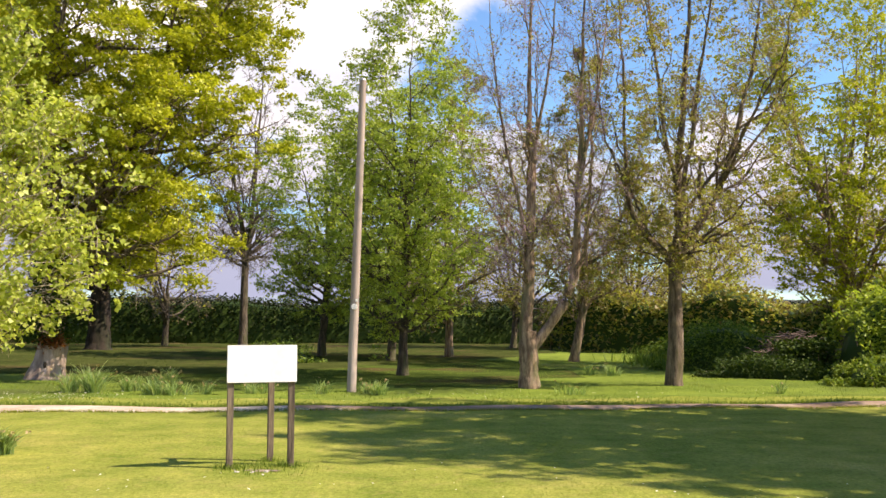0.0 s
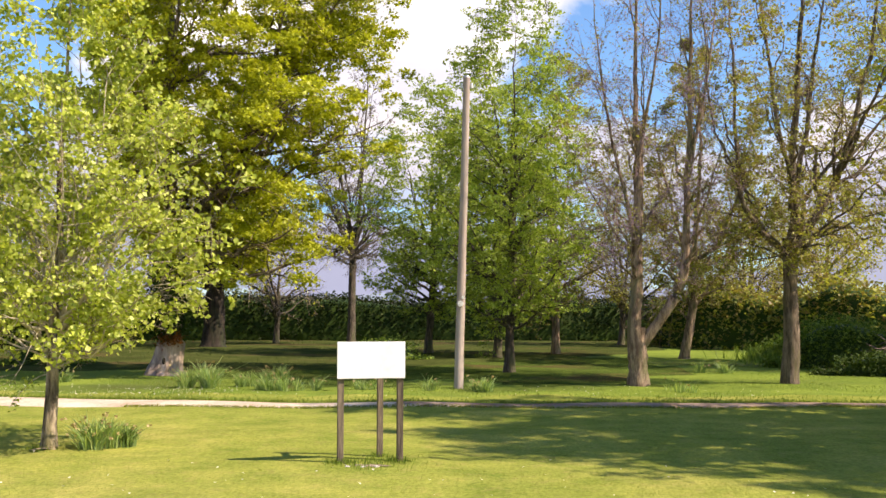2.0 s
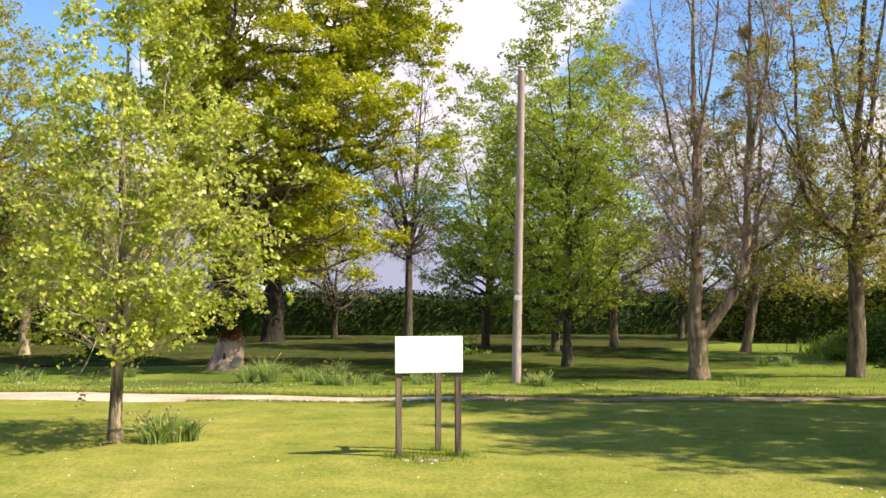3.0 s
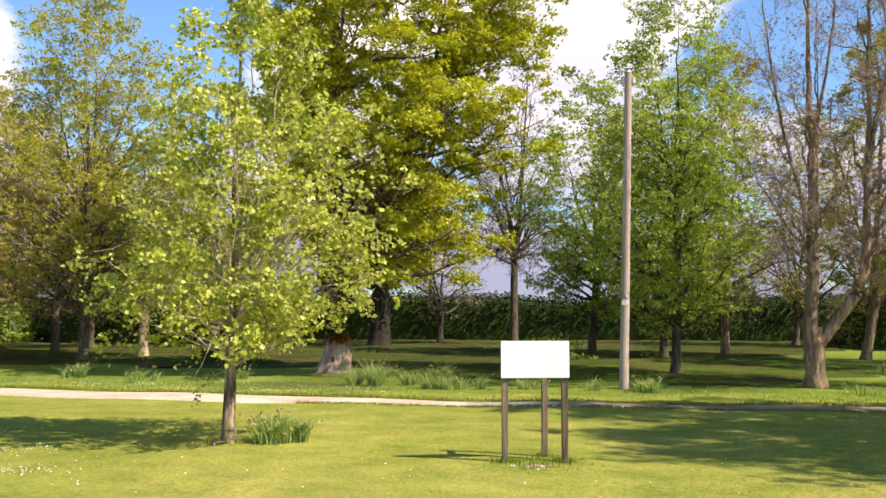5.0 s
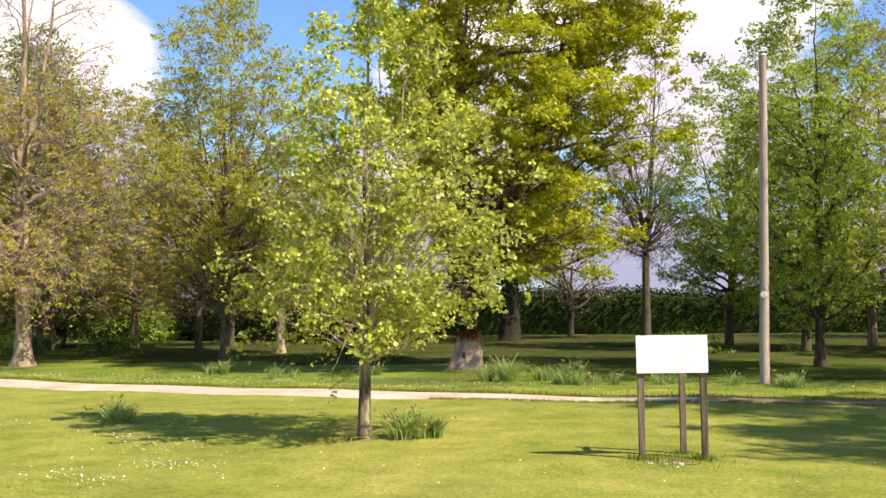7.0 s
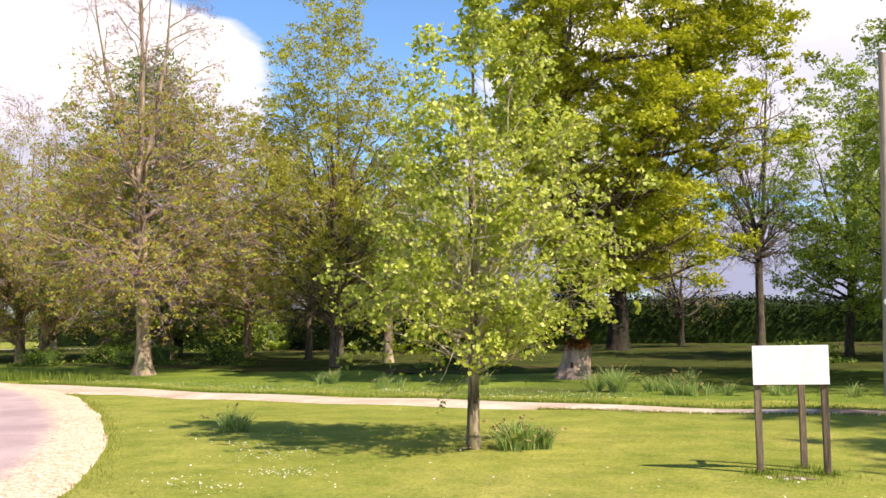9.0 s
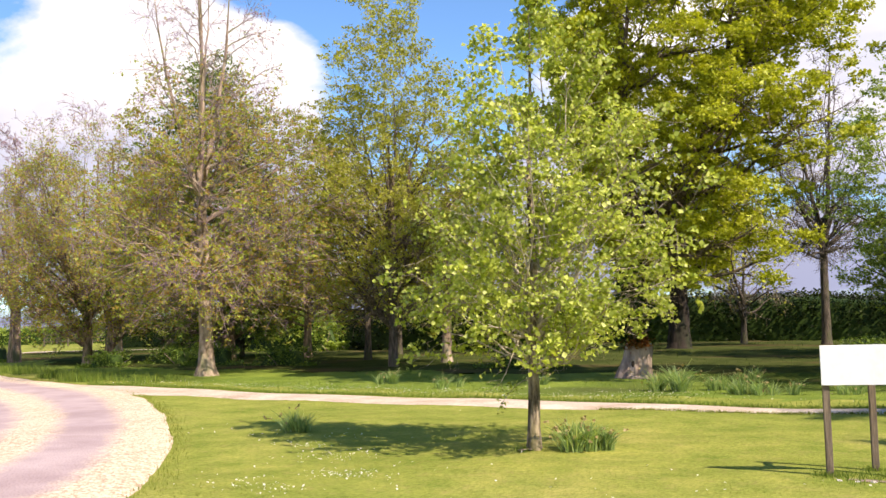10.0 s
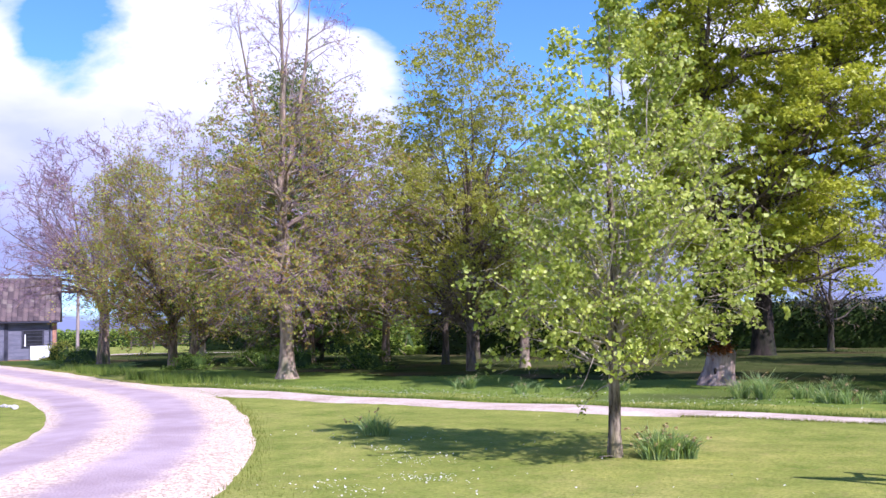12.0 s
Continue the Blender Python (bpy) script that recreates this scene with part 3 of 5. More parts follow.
            pts = lobe[own] + ball * np.array([lobe_r, lobe_r, lobe_h]) * rng.uniform(0.6, 1.3, len(lobe))[own, None]
            loose = rng.random(leaves) < 0.07
            pts[loose] = along(rng, carriers[rng.integers(0, len(carriers), loose.sum())], 1, (0.25, 1.08), scatter)
        else:
            size = np.linalg.norm(carriers[:, -1] - carriers[:, 0], axis=1)
            pts = along(rng, carriers[rng.choice(len(carriers), leaves, p=size / size.sum())], 1, (0.25, 1.08), scatter)
        if bare_above:
            pts = pts[rng.random(len(pts)) < np.clip((bare_above - pts[:, 2]) / (0.22 * h) + 0.5, 0.015, 1)]
        if bare_below:
            pts = pts[rng.random(len(pts)) < np.clip((pts[:, 2] - bare_below[0]) / (bare_below[1] - bare_below[0]), 0.06, 1)]
        v, f = blades(rng, pts, leaf_size, updir=updir, aspect=aspect, face_up=face_up, simple=math.hypot(x, y) > 20.0)
        child("crown", mesh_of("crown", v, f, leaf_mat), ob)["kind"] = "stuff"
    return ob


def single(h, r, lean=(0.1, 0.0), tip=0.012):
    return [((0, 0, -0.1), (lean[0], lean[1], h), r, tip)]


def forked(h, r, fork, count, spread, seed, lean=(0.1, 0.0)):
    """A trunk that divides into several rising stems at the height fork."""
    rng = np.random.default_rng(seed + 900)
    out = [((0, 0, -0.1), (lean[0], lean[1], fork + 0.3), r, r * 0.72)]
    for i in range(count):
        a = i * 2 * math.pi / count + rng.uniform(-0.5, 0.5)
        d = spread * (rng.uniform(0.75, 1.1) if i else 0.25)
        f = (fork - rng.uniform(0.0, 0.5)) / (fork + 0.3)
        out.append(((lean[0] * f, lean[1] * f, f * (fork + 0.3)), (lean[0] + math.cos(a) * d, lean[1] + math.sin(a) * d, h * (rng.uniform(0.68, 0.84) if i else 0.88)), r * rng.uniform(0.42, 0.58), 0.006))
    return out


# ---------- ground, lane, drive ----------
def axis_steps(lo, hi, step, far):
    inner = np.arange(lo, hi + step * 0.5, step)
    out = [lo]
    g = step
    while out[-1] > -far:
        g *= 1.35
        out.append(out[-1] - g)
    up = [hi]
    g = step
    while up[-1] < far:
        g *= 1.35
        up.append(up[-1] + g)
    return np.concatenate([np.array(out[1:])[::-1], inner, np.array(up[1:])])


def ground_height(x, y):
    near = np.exp(-((np.asarray(x) / 60.0) ** 2 + ((np.asarray(y) - 20) / 60.0) ** 2))
    return 0.012 * near * (np.sin(x * 1.7 + np.sin(y * 1.1)) + np.sin(y * 2.1 + 1.3 * np.sin(x * 0.9)))


gx, gy = axis_steps(-60, 24, 0.5, 2500), axis_steps(-6, 62, 0.5, 2500)
X, Y = np.meshgrid(gx, gy)
Z = ground_height(X, Y)
idx = np.arange(X.size).reshape(X.shape)
quads = np.stack([idx[:-1, :-1], idx[:-1, 1:], idx[1:, 1:], idx[1:, :-1]], -1).reshape(-1, 4)
ground = new("ground", mesh_of("ground", np.stack([X, Y, Z], -1).reshape(-1, 3), quads, LAWN, True))
tagged(ground, "sunlit mown lawn and rough grass under trees", "lawn", kind="structure")


def smooth_line(pts, step=0.4):
    """Catmull-Rom line through points, cut into short steps."""
    p = np.array(pts, float)
    p = np.concatenate([[2 * p[0] - p[1]], p, [2 * p[-1] - p[-2]]])
    out = []
    for i in range(1, len(p) - 2):
        n = max(2, int(np.linalg.norm(p[i + 1] - p[i]) / step))
        t = np.linspace(0, 1, n, endpoint=False)[:, None]
        out.append(0.5 * (2 * p[i] + (p[i + 1] - p[i - 1]) * t + (2 * p[i - 1] - 5 * p[i] + 4 * p[i + 1] - p[i + 2]) * t ** 2
                          + (3 * p[i] - p[i - 1] - 3 * p[i + 1] + p[i + 2]) * t ** 3))
    out.append(p[-2][None])
    return np.concatenate(out)


def strip(name, left, right, z, mat, label, category, across=9, ragged=0.12, seed=3):
    """A road surface between two edges, with ragged margins and a slight crown."""
    rng = np.random.default_rng(seed)
    n = 700
    a, b = (np.stack([np.interp(np.linspace(0, 1, n), np.linspace(0, 1, len(e)), e[:, c]) for c in range(2)], -1) for e in (smooth_line(left), smooth_line(right)))
    u = np.linspace(0, 1, across)
    pts = a[:, None] * (1 - u)[None, :, None] + b[:, None] * u[None, :, None]
    side = (b - a) / (np.linalg.norm(b - a, axis=1, keepdims=True) + 1e-9)
    for col, sgn in ((0, -1), (across - 1, 1)):
        wave = np.convolve(rng.normal(size=n + 14), np.hanning(15) / 3.0, "valid") + 0.12 * rng.normal(size=n)
        pts[:, col] += side * (wave * ragged)[:, None] * sgn
    h = z + 0.02 * np.sin(np.pi * u)[None, :] + 0 * pts[..., 0]
    h[:, 0] = h[:, -1] = -0.012
    h += ground_height(pts[..., 0], pts[..., 1])
    v = np.concatenate([pts, h[..., None]], -1).reshape(-1, 3)
    i = np.arange(n * across).reshape(n, across)
    f = np.stack([i[:-1, :-1], i[:-1, 1:], i[1:, 1:], i[1:, :-1]], -1).reshape(-1, 4)
    uv = np.stack([np.broadcast_to(u, (n, across)), np.broadcast_to(np.linspace(0, 1, n)[:, None], (n, across))], -1).reshape(-1, 2)
    ob = new(name, mesh_of(name, v, f, mat, True, uv))
    return tagged(ob, label, category, kind="structure")


DRIVE_IN = [(-6.0, -30.0), (-8.6, -3.0), (-10.4, 3.0), (-12.0, 5.6), (-13.8, 7.6), (-16.6, 9.9), (-19.2, 11.4), (-23.4, 13.3), (-31.0, 15.8), (-41.0, 19.0), (-60.0, 25.0)]
DRIVE_OUT = [(-1.8, -30.0), (-4.4, -3.0), (-6.4, 3.6), (-7.8, 6.5), (-9.2, 8.2), (-11.4, 10.3), (-14.6, 12.9), (-19.8, 16.4), (-29.5, 20.1), (-39.2, 23.8), (-58.0, 30.0)]
strip("drive", DRIVE_IN, DRIVE_OUT, 0.035, DRIVE, "curved pale gravel drive with two worn pinkish wheel tracks", "drive", 17, 0.04)
LANE_NEAR = [(-24.0, 16.6), (-18.0, 15.9), (-14.2, 15.6), (-8.4, 15.55), (-4.0, 15.95), (0.1, 16.5), (7.2, 17.5), (16.0, 18.5), (40.0, 20.5)]
LANE_FAR = [(-26.0, 18.6), (-20.0, 18.0), (-15.8, 17.3), (-9.2, 17.1), (-4.0, 16.9), (0.1, 17.2), (7.6, 18.3), (16.5, 19.6), (40.0, 22.5)]
strip("lane", LANE_NEAR[:6], LANE_FAR[:6], 0.014, LANE, "narrow pale gravel lane between lawn and rough grass", "lane", 9, 0.04, 5)
# past the beeches the gravel thins out to bare earth
strip("lane_end", [(-2.6, 16.14)] + LANE_NEAR[5:], [(-2.6, 16.98)] + LANE_FAR[5:], 0.018, LANE_EARTH, "reddish bare earth end of the lane between grass edges", "lane", 9, 0.07, 6)


# floor of the grove: ivy, moss and leaf litter instead of mown grass, darkened to hold tree shade
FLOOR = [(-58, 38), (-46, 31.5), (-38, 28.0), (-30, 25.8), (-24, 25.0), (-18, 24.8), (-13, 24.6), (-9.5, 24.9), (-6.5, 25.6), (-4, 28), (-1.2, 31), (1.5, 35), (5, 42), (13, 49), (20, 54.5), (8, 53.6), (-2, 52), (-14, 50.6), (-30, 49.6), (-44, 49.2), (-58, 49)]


def floor_sheet(name, ring, x0, x1, y0, y1, lift, mat, label, seed, rag=1.0):
    """A ragged-edged sheet of another ground cover, laid just over the lawn."""
    rng = np.random.default_rng(seed)
    xs, ys = np.arange(x0, x1, 0.5), np.arange(y0, y1, 0.5)
    gx2, gy2 = np.meshgrid(xs, ys)
    r = np.array(ring)
    hit = np.zeros(gx2.shape, bool)
    wob = rag * 0.7 * np.sin(gx2 * 0.9 + 1.7 * np.sin(gy2 * 0.6)) + rag * (0.5 * np.sin(gx2 * 2.3 + gy2) + rng.normal(size=gx2.shape) * 0.25)
    py2 = gy2 + wob
    for (x1, y1), (x2, y2) in zip(r, np.roll(r, -1, axis=0)):
        hit ^= ((y1 > py2) != (y2 > py2)) & (gx2 < (x2 - x1) * (py2 - y1) / (y2 - y1 + 1e-12) + x1)
    z = ground_height(gx2, gy2) + np.where(hit, lift + (0.02 if lift > 0.03 else 0.005) * rng.random(gx2.shape), -0.05)
    ii = np.arange(gx2.size).reshape(gx2.shape)
    f = np.stack([ii[:-1, :-1], ii[:-1, 1:], ii[1:, 1:], ii[1:, :-1]], -1).reshape(-1, 4)
    f = f[hit.ravel()[f].any(1)]
    ob = new(name, mesh_of(name, np.stack([gx2, gy2, z], -1).reshape(-1, 3), f, mat, True))
    return tagged(ob, label, "woodland floor", kind="structure")


floor_sheet("grove_floor", FLOOR, -60, 22, 24, 56, 0.04, WOOD_FLOOR_SHADE, "mossy leaf-littered floor under the trees, darkened for their shade", 71)
# litter sheet also darkens the ground where the beeches' shade lies
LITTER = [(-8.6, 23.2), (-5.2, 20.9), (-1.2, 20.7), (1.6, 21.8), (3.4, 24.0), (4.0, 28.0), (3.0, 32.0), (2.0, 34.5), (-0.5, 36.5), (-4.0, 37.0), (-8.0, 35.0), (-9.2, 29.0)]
floor_sheet("litter_and_shade", LITTER, -11, 6, 19.5, 39, 0.022, LITTER_SHADE_GROUND, "mossy ground with brown leaf litter under the beeches, darkened for shade", 73, 1.7)
GROVE = [(-58, 31.5), (-39.2, 24.9), (-29.5, 21.2), (-24, 19.8), (-20.0, 19.1), (-15.8, 18.4), (-9.2, 18.1), (-4.0, 18.2), (0.1, 18.4), (7.6, 19.6), (16.5, 21.0), (30, 23), (30, 57), (-58, 57)]
floor_sheet("grove_grass", GROVE, -60, 32, 17, 58, 0.008, ROUGH_GRASS, "rough green grass with bare patches under the trees, darkened for shade", 72, 0.3)

# ---------- far distance ----------
def far_belt(name, dist, h, seed, label, mat):
    """A distant belt of trees or rising field round the horizon, uneven along the top."""
    rng = np.random.default_rng(seed)
    n = 400
    a = np.linspace(-0.7, 1.9, n)
    top = h * (0.75 + 0.12 * np.sin(a * 9 + seed) + 0.1 * np.sin(a * 23 + 2) + 0.10 * rng.random(n))
    top *= np.clip((1.05 - a) / 0.25, 0.25, 1.0)
    rows = []
    for k, (dd, hh) in enumerate(((0, 0.0), (2, 0.55), (9, 0.9), (20, 1.0), (60, 0.0))):
        rows.append(np.stack([-np.sin(a) * (dist + dd), np.cos(a) * (dist + dd), top * hh - (0.3 if hh == 0 else 0)], -1))
    v = np.concatenate(rows)
    i = np.arange(5 * n).reshape(5, n)
    f = np.stack([i[:-1, :-1], i[:-1, 1:], i[1:, 1:], i[1:, :-1]], -1).reshape(-1, 4)
    ob = new(name, mesh_of(name, v, f, mat))
    return tagged(ob, label, "woodland", kind="structure")


far_belt("backdrop_woods", 330, 7.5, 4, "far dark belt of woodland beyond the fields", FAR_WOOD)


# ---------- hedges, bushes ----------
def leafy_mass(name, path, width, height, label, category, mat, count, size, seed, lumps=0.25, under=TWIG_BROWN, rounded=True):
    """A hedge or thicket: stems inside, leaves over an uneven rounded section along a path, a dark sheet for the shade
    within.
    """
    rng = np.random.default_rng(seed)
    line = smooth_line(path, 0.5)
    n = len(line)
    x0, y0 = line[0]
    ob = tagged(thing(name, x0, y0), label, category)
    d = np.gradient(line, axis=0); d /= np.linalg.norm(d, axis=1, keepdims=True) + 1e-9
    side = np.stack([-d[:, 1], d[:, 0]], -1)
    i = rng.integers(0, n, count)
    ph = np.cumsum(rng.normal(size=n)) * 0.2
    wave = 1 + lumps * (0.6 * np.sin(np.arange(n) * 0.55 + ph) + 0.5 * np.sin(np.arange(n) * 0.21 + 1.0))
    if rounded:
        # the mass falls away at both ends
        u = np.abs(np.linspace(-1, 1, n))
        ends = np.sqrt(np.clip(1 - u ** 3.0, 0.02, 1))
    else:
        ends = np.ones(n)
    ang = rng.uniform(-0.12, math.pi + 0.12, count)
    rr = 1 - np.abs(rng.normal(size=count)) * 0.13
    hh = height * wave[i] * ends[i]
    ww = width * 0.5 * (0.85 + 0.15 * wave[i]) * (0.3 + 0.7 * ends[i])
    cx = np.sign(np.cos(ang)) * np.abs(np.cos(ang)) ** 0.45 * ww * rr
    cz = np.abs(np.sin(ang)) ** 0.6 * np.sign(np.sin(ang)) * hh * rr
    px = line[i] + side[i] * cx[:, None] + d[i] * rng.uniform(-0.4, 0.4, (count, 1)) + rng.normal(size=(count, 2)) * 0.07
    pts = np.stack([px[:, 0] - x0, px[:, 1] - y0, np.maximum(cz, 0.03) + rng.normal(size=count) * 0.05], -1)
    v, f = blades(rng, pts, size, updir=0.3, simple=y0 > 30)
    child("foliage", mesh_of("foliage", v, f, mat), ob)["kind"] = "stuff"
    m = max(20, int(n * 1.6))
    j = rng.integers(0, n, m)
    foot = line[j] + side[j] * rng.uniform(-0.3, 0.3, (m, 1)) * width
    a = np.stack([foot[:, 0] - x0, foot[:, 1] - y0, np.zeros(m) - 0.05], -1)
    top = a + np.stack([rng.normal(size=m) * 0.25, rng.normal(size=m) * 0.25, height * wave[j] * ends[j] * rng.uniform(0.6, 0.98, m)], -1)
    t = np.linspace(0, 1, 4)[None, :, None]
    lines = a[:, None] * (1 - t) + top[:, None] * t
    v, f = tubes(lines, np.full((m, 4), 0.03) * np.linspace(1, 0.3, 4), 4)
    child("stem_mass", mesh_of("stem_mass", v, f, under), ob)["kind"] = "stuff"
    # solid dark sheet under the leaves stands for the shaded inside
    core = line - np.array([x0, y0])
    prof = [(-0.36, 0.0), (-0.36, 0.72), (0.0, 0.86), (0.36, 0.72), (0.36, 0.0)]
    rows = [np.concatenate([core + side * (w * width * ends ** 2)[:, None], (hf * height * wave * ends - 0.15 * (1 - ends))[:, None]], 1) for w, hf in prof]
    v = np.concatenate(rows)
    q = np.arange(5 * n).reshape(5, n)
    f = np.stack([q[:-1, :-1], q[:-1, 1:], q[1:, 1:], q[1:, :-1]], -1).reshape(-1, 4)
    child("inner_shade_sheet", mesh_of("inner_shade_sheet", v, f, LEAF_DARK), ob)
    return ob


leafy_mass("hedge", [(-62, 50), (-44, 50), (-30, 50.5), (-14, 51.5), (-2, 53), (8, 54.5), (22, 56)], 2.2, 2.45, "tall dense green hedge closing the grove, leaves darkened for shade", "hedge", LEAF_HEDGE_SHADED, 75000, 0.125, 11, 0.09, rounded=False)


# ---------- sign ----------
def sign_board():
    ob = tagged(thing("sign_board", -1.894, 10.25, 0, 19), "blank white sign panel on three weathered wooden posts in the lawn", "sign")
    for px, py, top in ((-0.314, 0.0, 1.235), (0.314, 0.0, 1.235), (0.164, 0.387, 1.21)):
        bm = box((0.064, 0.064, top + 0.25), (px, py, top / 2 - 0.125), 0.008)
        part("post", bm, POST_WOOD, ob)
    part("panel", box((0.715, 0.022, 0.382), (0, -0.049, 1.078), 0.004), PANEL_WHITE, ob, "blank white sign panel")
    part("batten", box((0.695, 0.03, 0.05), (0, 0.051, 1.165), 0.004), POST_WOOD, ob)
    part("brace", box((0.05, 0.35, 0.05), (0.164, 0.212, 1.107), 0.004, None), POST_WOOD, ob)
    return ob


sign_board()


# ---------- pole ----------
def utility_pole(x, y, h, r, label, lean=(0.0, 0.0), fittings=True):
    ob = tagged(thing("utility_pole", x, y), label, "pole")
    rng = np.random.default_rng(3)
    line, rad = stem(rng, (0, 0, -0.3), (lean[0], lean[1], h), r, r * 0.72, 12, 0.004)
    part_v, part_f = tubes(line, rad, 16)
    child("shaft", mesh_of("shaft", part_v, part_f, POLE_WOOD, True), ob)
    top = line[0, -1]
    bm = bmesh.new()
    bmesh.ops.create_cone(bm, cap_ends=True, segments=16, radius1=r * 0.73, radius2=r * 0.45, depth=0.05, matrix=Matrix.Translation(top + np.array([0, 0, 0.03])))
    part("cap", bm, METAL_GREY, ob)
    if fittings:
        for s in (-1, 1):
            bm = bmesh.new()
            bmesh.ops.create_cone(bm, cap_ends=True, segments=12, radius1=0.035, radius2=0.025, depth=0.11, matrix=Matrix.Translation(top + np.array([s * (r * 0.72 + 0.03), 0, -0.16])))
            part("insulator", bm, PORCELAIN, ob, "white porcelain insulator")
        u = (1.74 + 0.3) / (h + 0.3)
        at = line[0, 0] * (1 - u) + line[0, -1] * u
        bm = bmesh.new()
        bmesh.ops.create_cone(bm, cap_ends=True, segments=20, radius1=0.062, radius2=0.058, depth=0.02, matrix=Matrix.Translation(at + np.array([0.0, -r - 0.008, 0])) @ Matrix.Rotation(math.pi / 2, 4, "X"))
        part("marker_disc", bm, PORCELAIN, ob, "round white marker disc")
        part("marker_plate", box((0.05, 0.012, 0.06), tuple(at + np.array([0.05, -r + 0.002, 0.13])), 0.003), PORCELAIN, ob, "small white plate")
    return ob


utility_pole(-1.89, 20.11, 6.42, 0.1, "weathered grey wooden utility pole with white disc in rough grass", (0.17, 0.0))
utility_pole(-53.1, 33.9, 7.5, 0.11, "thin grey wooden utility pole beside the barn", (0.05, 0.0), False)


# ---------- barn ----------
def barn():
    ob = tagged(thing("barn", -55.1, 33.7, 0, 57.0), "black weatherboarded barn with weathered brown tiled roof and brick corner", "barn")
    L, D, H, R = 9.0, 5.0, 2.35, 5.0
    part("plinth", box((L, D, 0.16), (-L / 2, D / 2, 0.05), 0.01), BRICK, ob, "red brick plinth")
    part("core_wall", box((L - 0.1, D - 0.1, H), (-L / 2, D / 2, H / 2), 0.0), BOARD_BLACK, ob)
    nb = 13
    for i in range(nb):
        z = 0.08 + i * (H - 0.08) / nb
        part("weatherboard", box((L - 0.2, 0.03, (H - 0.08) / nb + 0.02), (-L / 2 - 0.1, -0.005, z + 0.08), 0.0, Matrix.Rotation(-0.09, 4, "X")), BOARD_GREY, ob)
    part("brick_pier", box((0.22, 0.36, H), (-0.08, 0.15, H / 2), 0.01), BRICK, ob, "red brick corner pier")
    bm = bmesh.new()
    y0, y1 = -0.35, D + 0.35
    vs = [bm.verts.new(p) for p in ((0.25, y0, H - 0.02), (0.25, D / 2, R), (0.25, y1, H - 0.02), (-L - 0.2, y0, H - 0.02), (-L - 0.2, D / 2, R), (-L - 0.2, y1, H - 0.02))]
    for f in ((0, 1, 4, 3), (1, 2, 5, 4)):
        bm.faces.new([vs[i] for i in f])
    r = bmesh.ops.solidify(bm, geom=list(bm.faces), thickness=-0.09)
    part("roof", bm, TILE_ROOF, ob, "weathered brown tiled roof")
    slope = math.atan2(R - H, D / 2 + 0.35)
    run = math.hypot(R - H, D / 2 + 0.35)
    # pantiles: a shallow trough with a raised roll along one side
    prof = [(-0.155, 0.0), (-0.11, 0.045), (-0.06, 0.05), (-0.02, 0.012), (0.08, 0.0), (0.15, 0.006)]
    half = run / 20 + 0.035
    vs = [(x, y, z) for y in (-half, half) for x, z in prof]
    tile = mesh_of("tile", vs, [(k, k + 1, k + 7, k + 6) for k in range(5)], TILE_ROOF)
    rng = np.random.default_rng(77)
    for row in range(10):
        s = (row + 0.5) / 10
        for i in range(30):
            piece = child("tile", tile, ob)
            piece.location = (0.1 - i * 0.305, y0 + s * (D / 2 - y0) - 0.055 * math.sin(slope), H - 0.02 + s * (R - H) + 0.05 + rng.normal() * 0.006)
            piece.rotation_euler = (slope - 0.04 + rng.normal() * 0.012, rng.normal() * 0.02, rng.normal() * 0.01)
    bm = bmesh.new()
    vs = [bm.verts.new(p) for p in ((-0.02, 0.0, H - 0.02), (-0.02, D, H - 0.02), (-0.02, D / 2, R - 0.08))]
    bm.faces.new(vs)
    bmesh.ops.solidify(bm, geom=list(bm.faces), thickness=0.06)
    part("gable_wall", bm, BOARD_BLACK, ob)
    part("ridge", box((L + 0.45, 0.22, 0.12), (-L / 2 + 0.02, D / 2, R + 0.02), 0.03), TILE_ROOF, ob)
    part("gutter", box((L + 0.4, 0.11, 0.09), (-L / 2, -0.42, H - 0.06), 0.02), BOARD_BLACK, ob, "black gutter")
    part("downpipe", box((0.07, 0.07, H - 0.1), (-0.32, -0.09, H / 2 - 0.05), 0.015), BOARD_BLACK, ob)
    w = part("window", box((1.25, 0.06, 1.1), (-1.28, -0.05, 1.32), 0.01), BOARD_BLACK, ob, "dark barred window")
    part("pane", box((1.05, 0.012, 0.9), (-1.28, -0.085, 1.32)), GLASS_DARK, w)
    for k in range(4):
        part("bar", box((1.08, 0.02, 0.03), (-1.28, -0.1, 0.98 + k * 0.22), 0.004), BOARD_BLACK, w)
    part("bar", box((0.07, 0.02, 0.72), (-1.71, -0.105, 1.2), 0.004), PAINT_WHITE, w, "white upright strip")
    part("white_board", box((1.3, 0.05, 0.85), (-0.78, -0.14, 0.44), 0.01), PAINT_WHITE, ob, "white painted board")
    part("door_post", box((0.2, 0.06, H - 0.15), (-2.75, -0.06, H / 2 - 0.05), 0.01), BOARD_BLACK, ob)
    part("door", box((2.2, 0.05, H - 0.3), (-4.0, -0.06, H / 2 - 0.12), 0.01), BOARD_GREY, ob)
    return ob


barn()

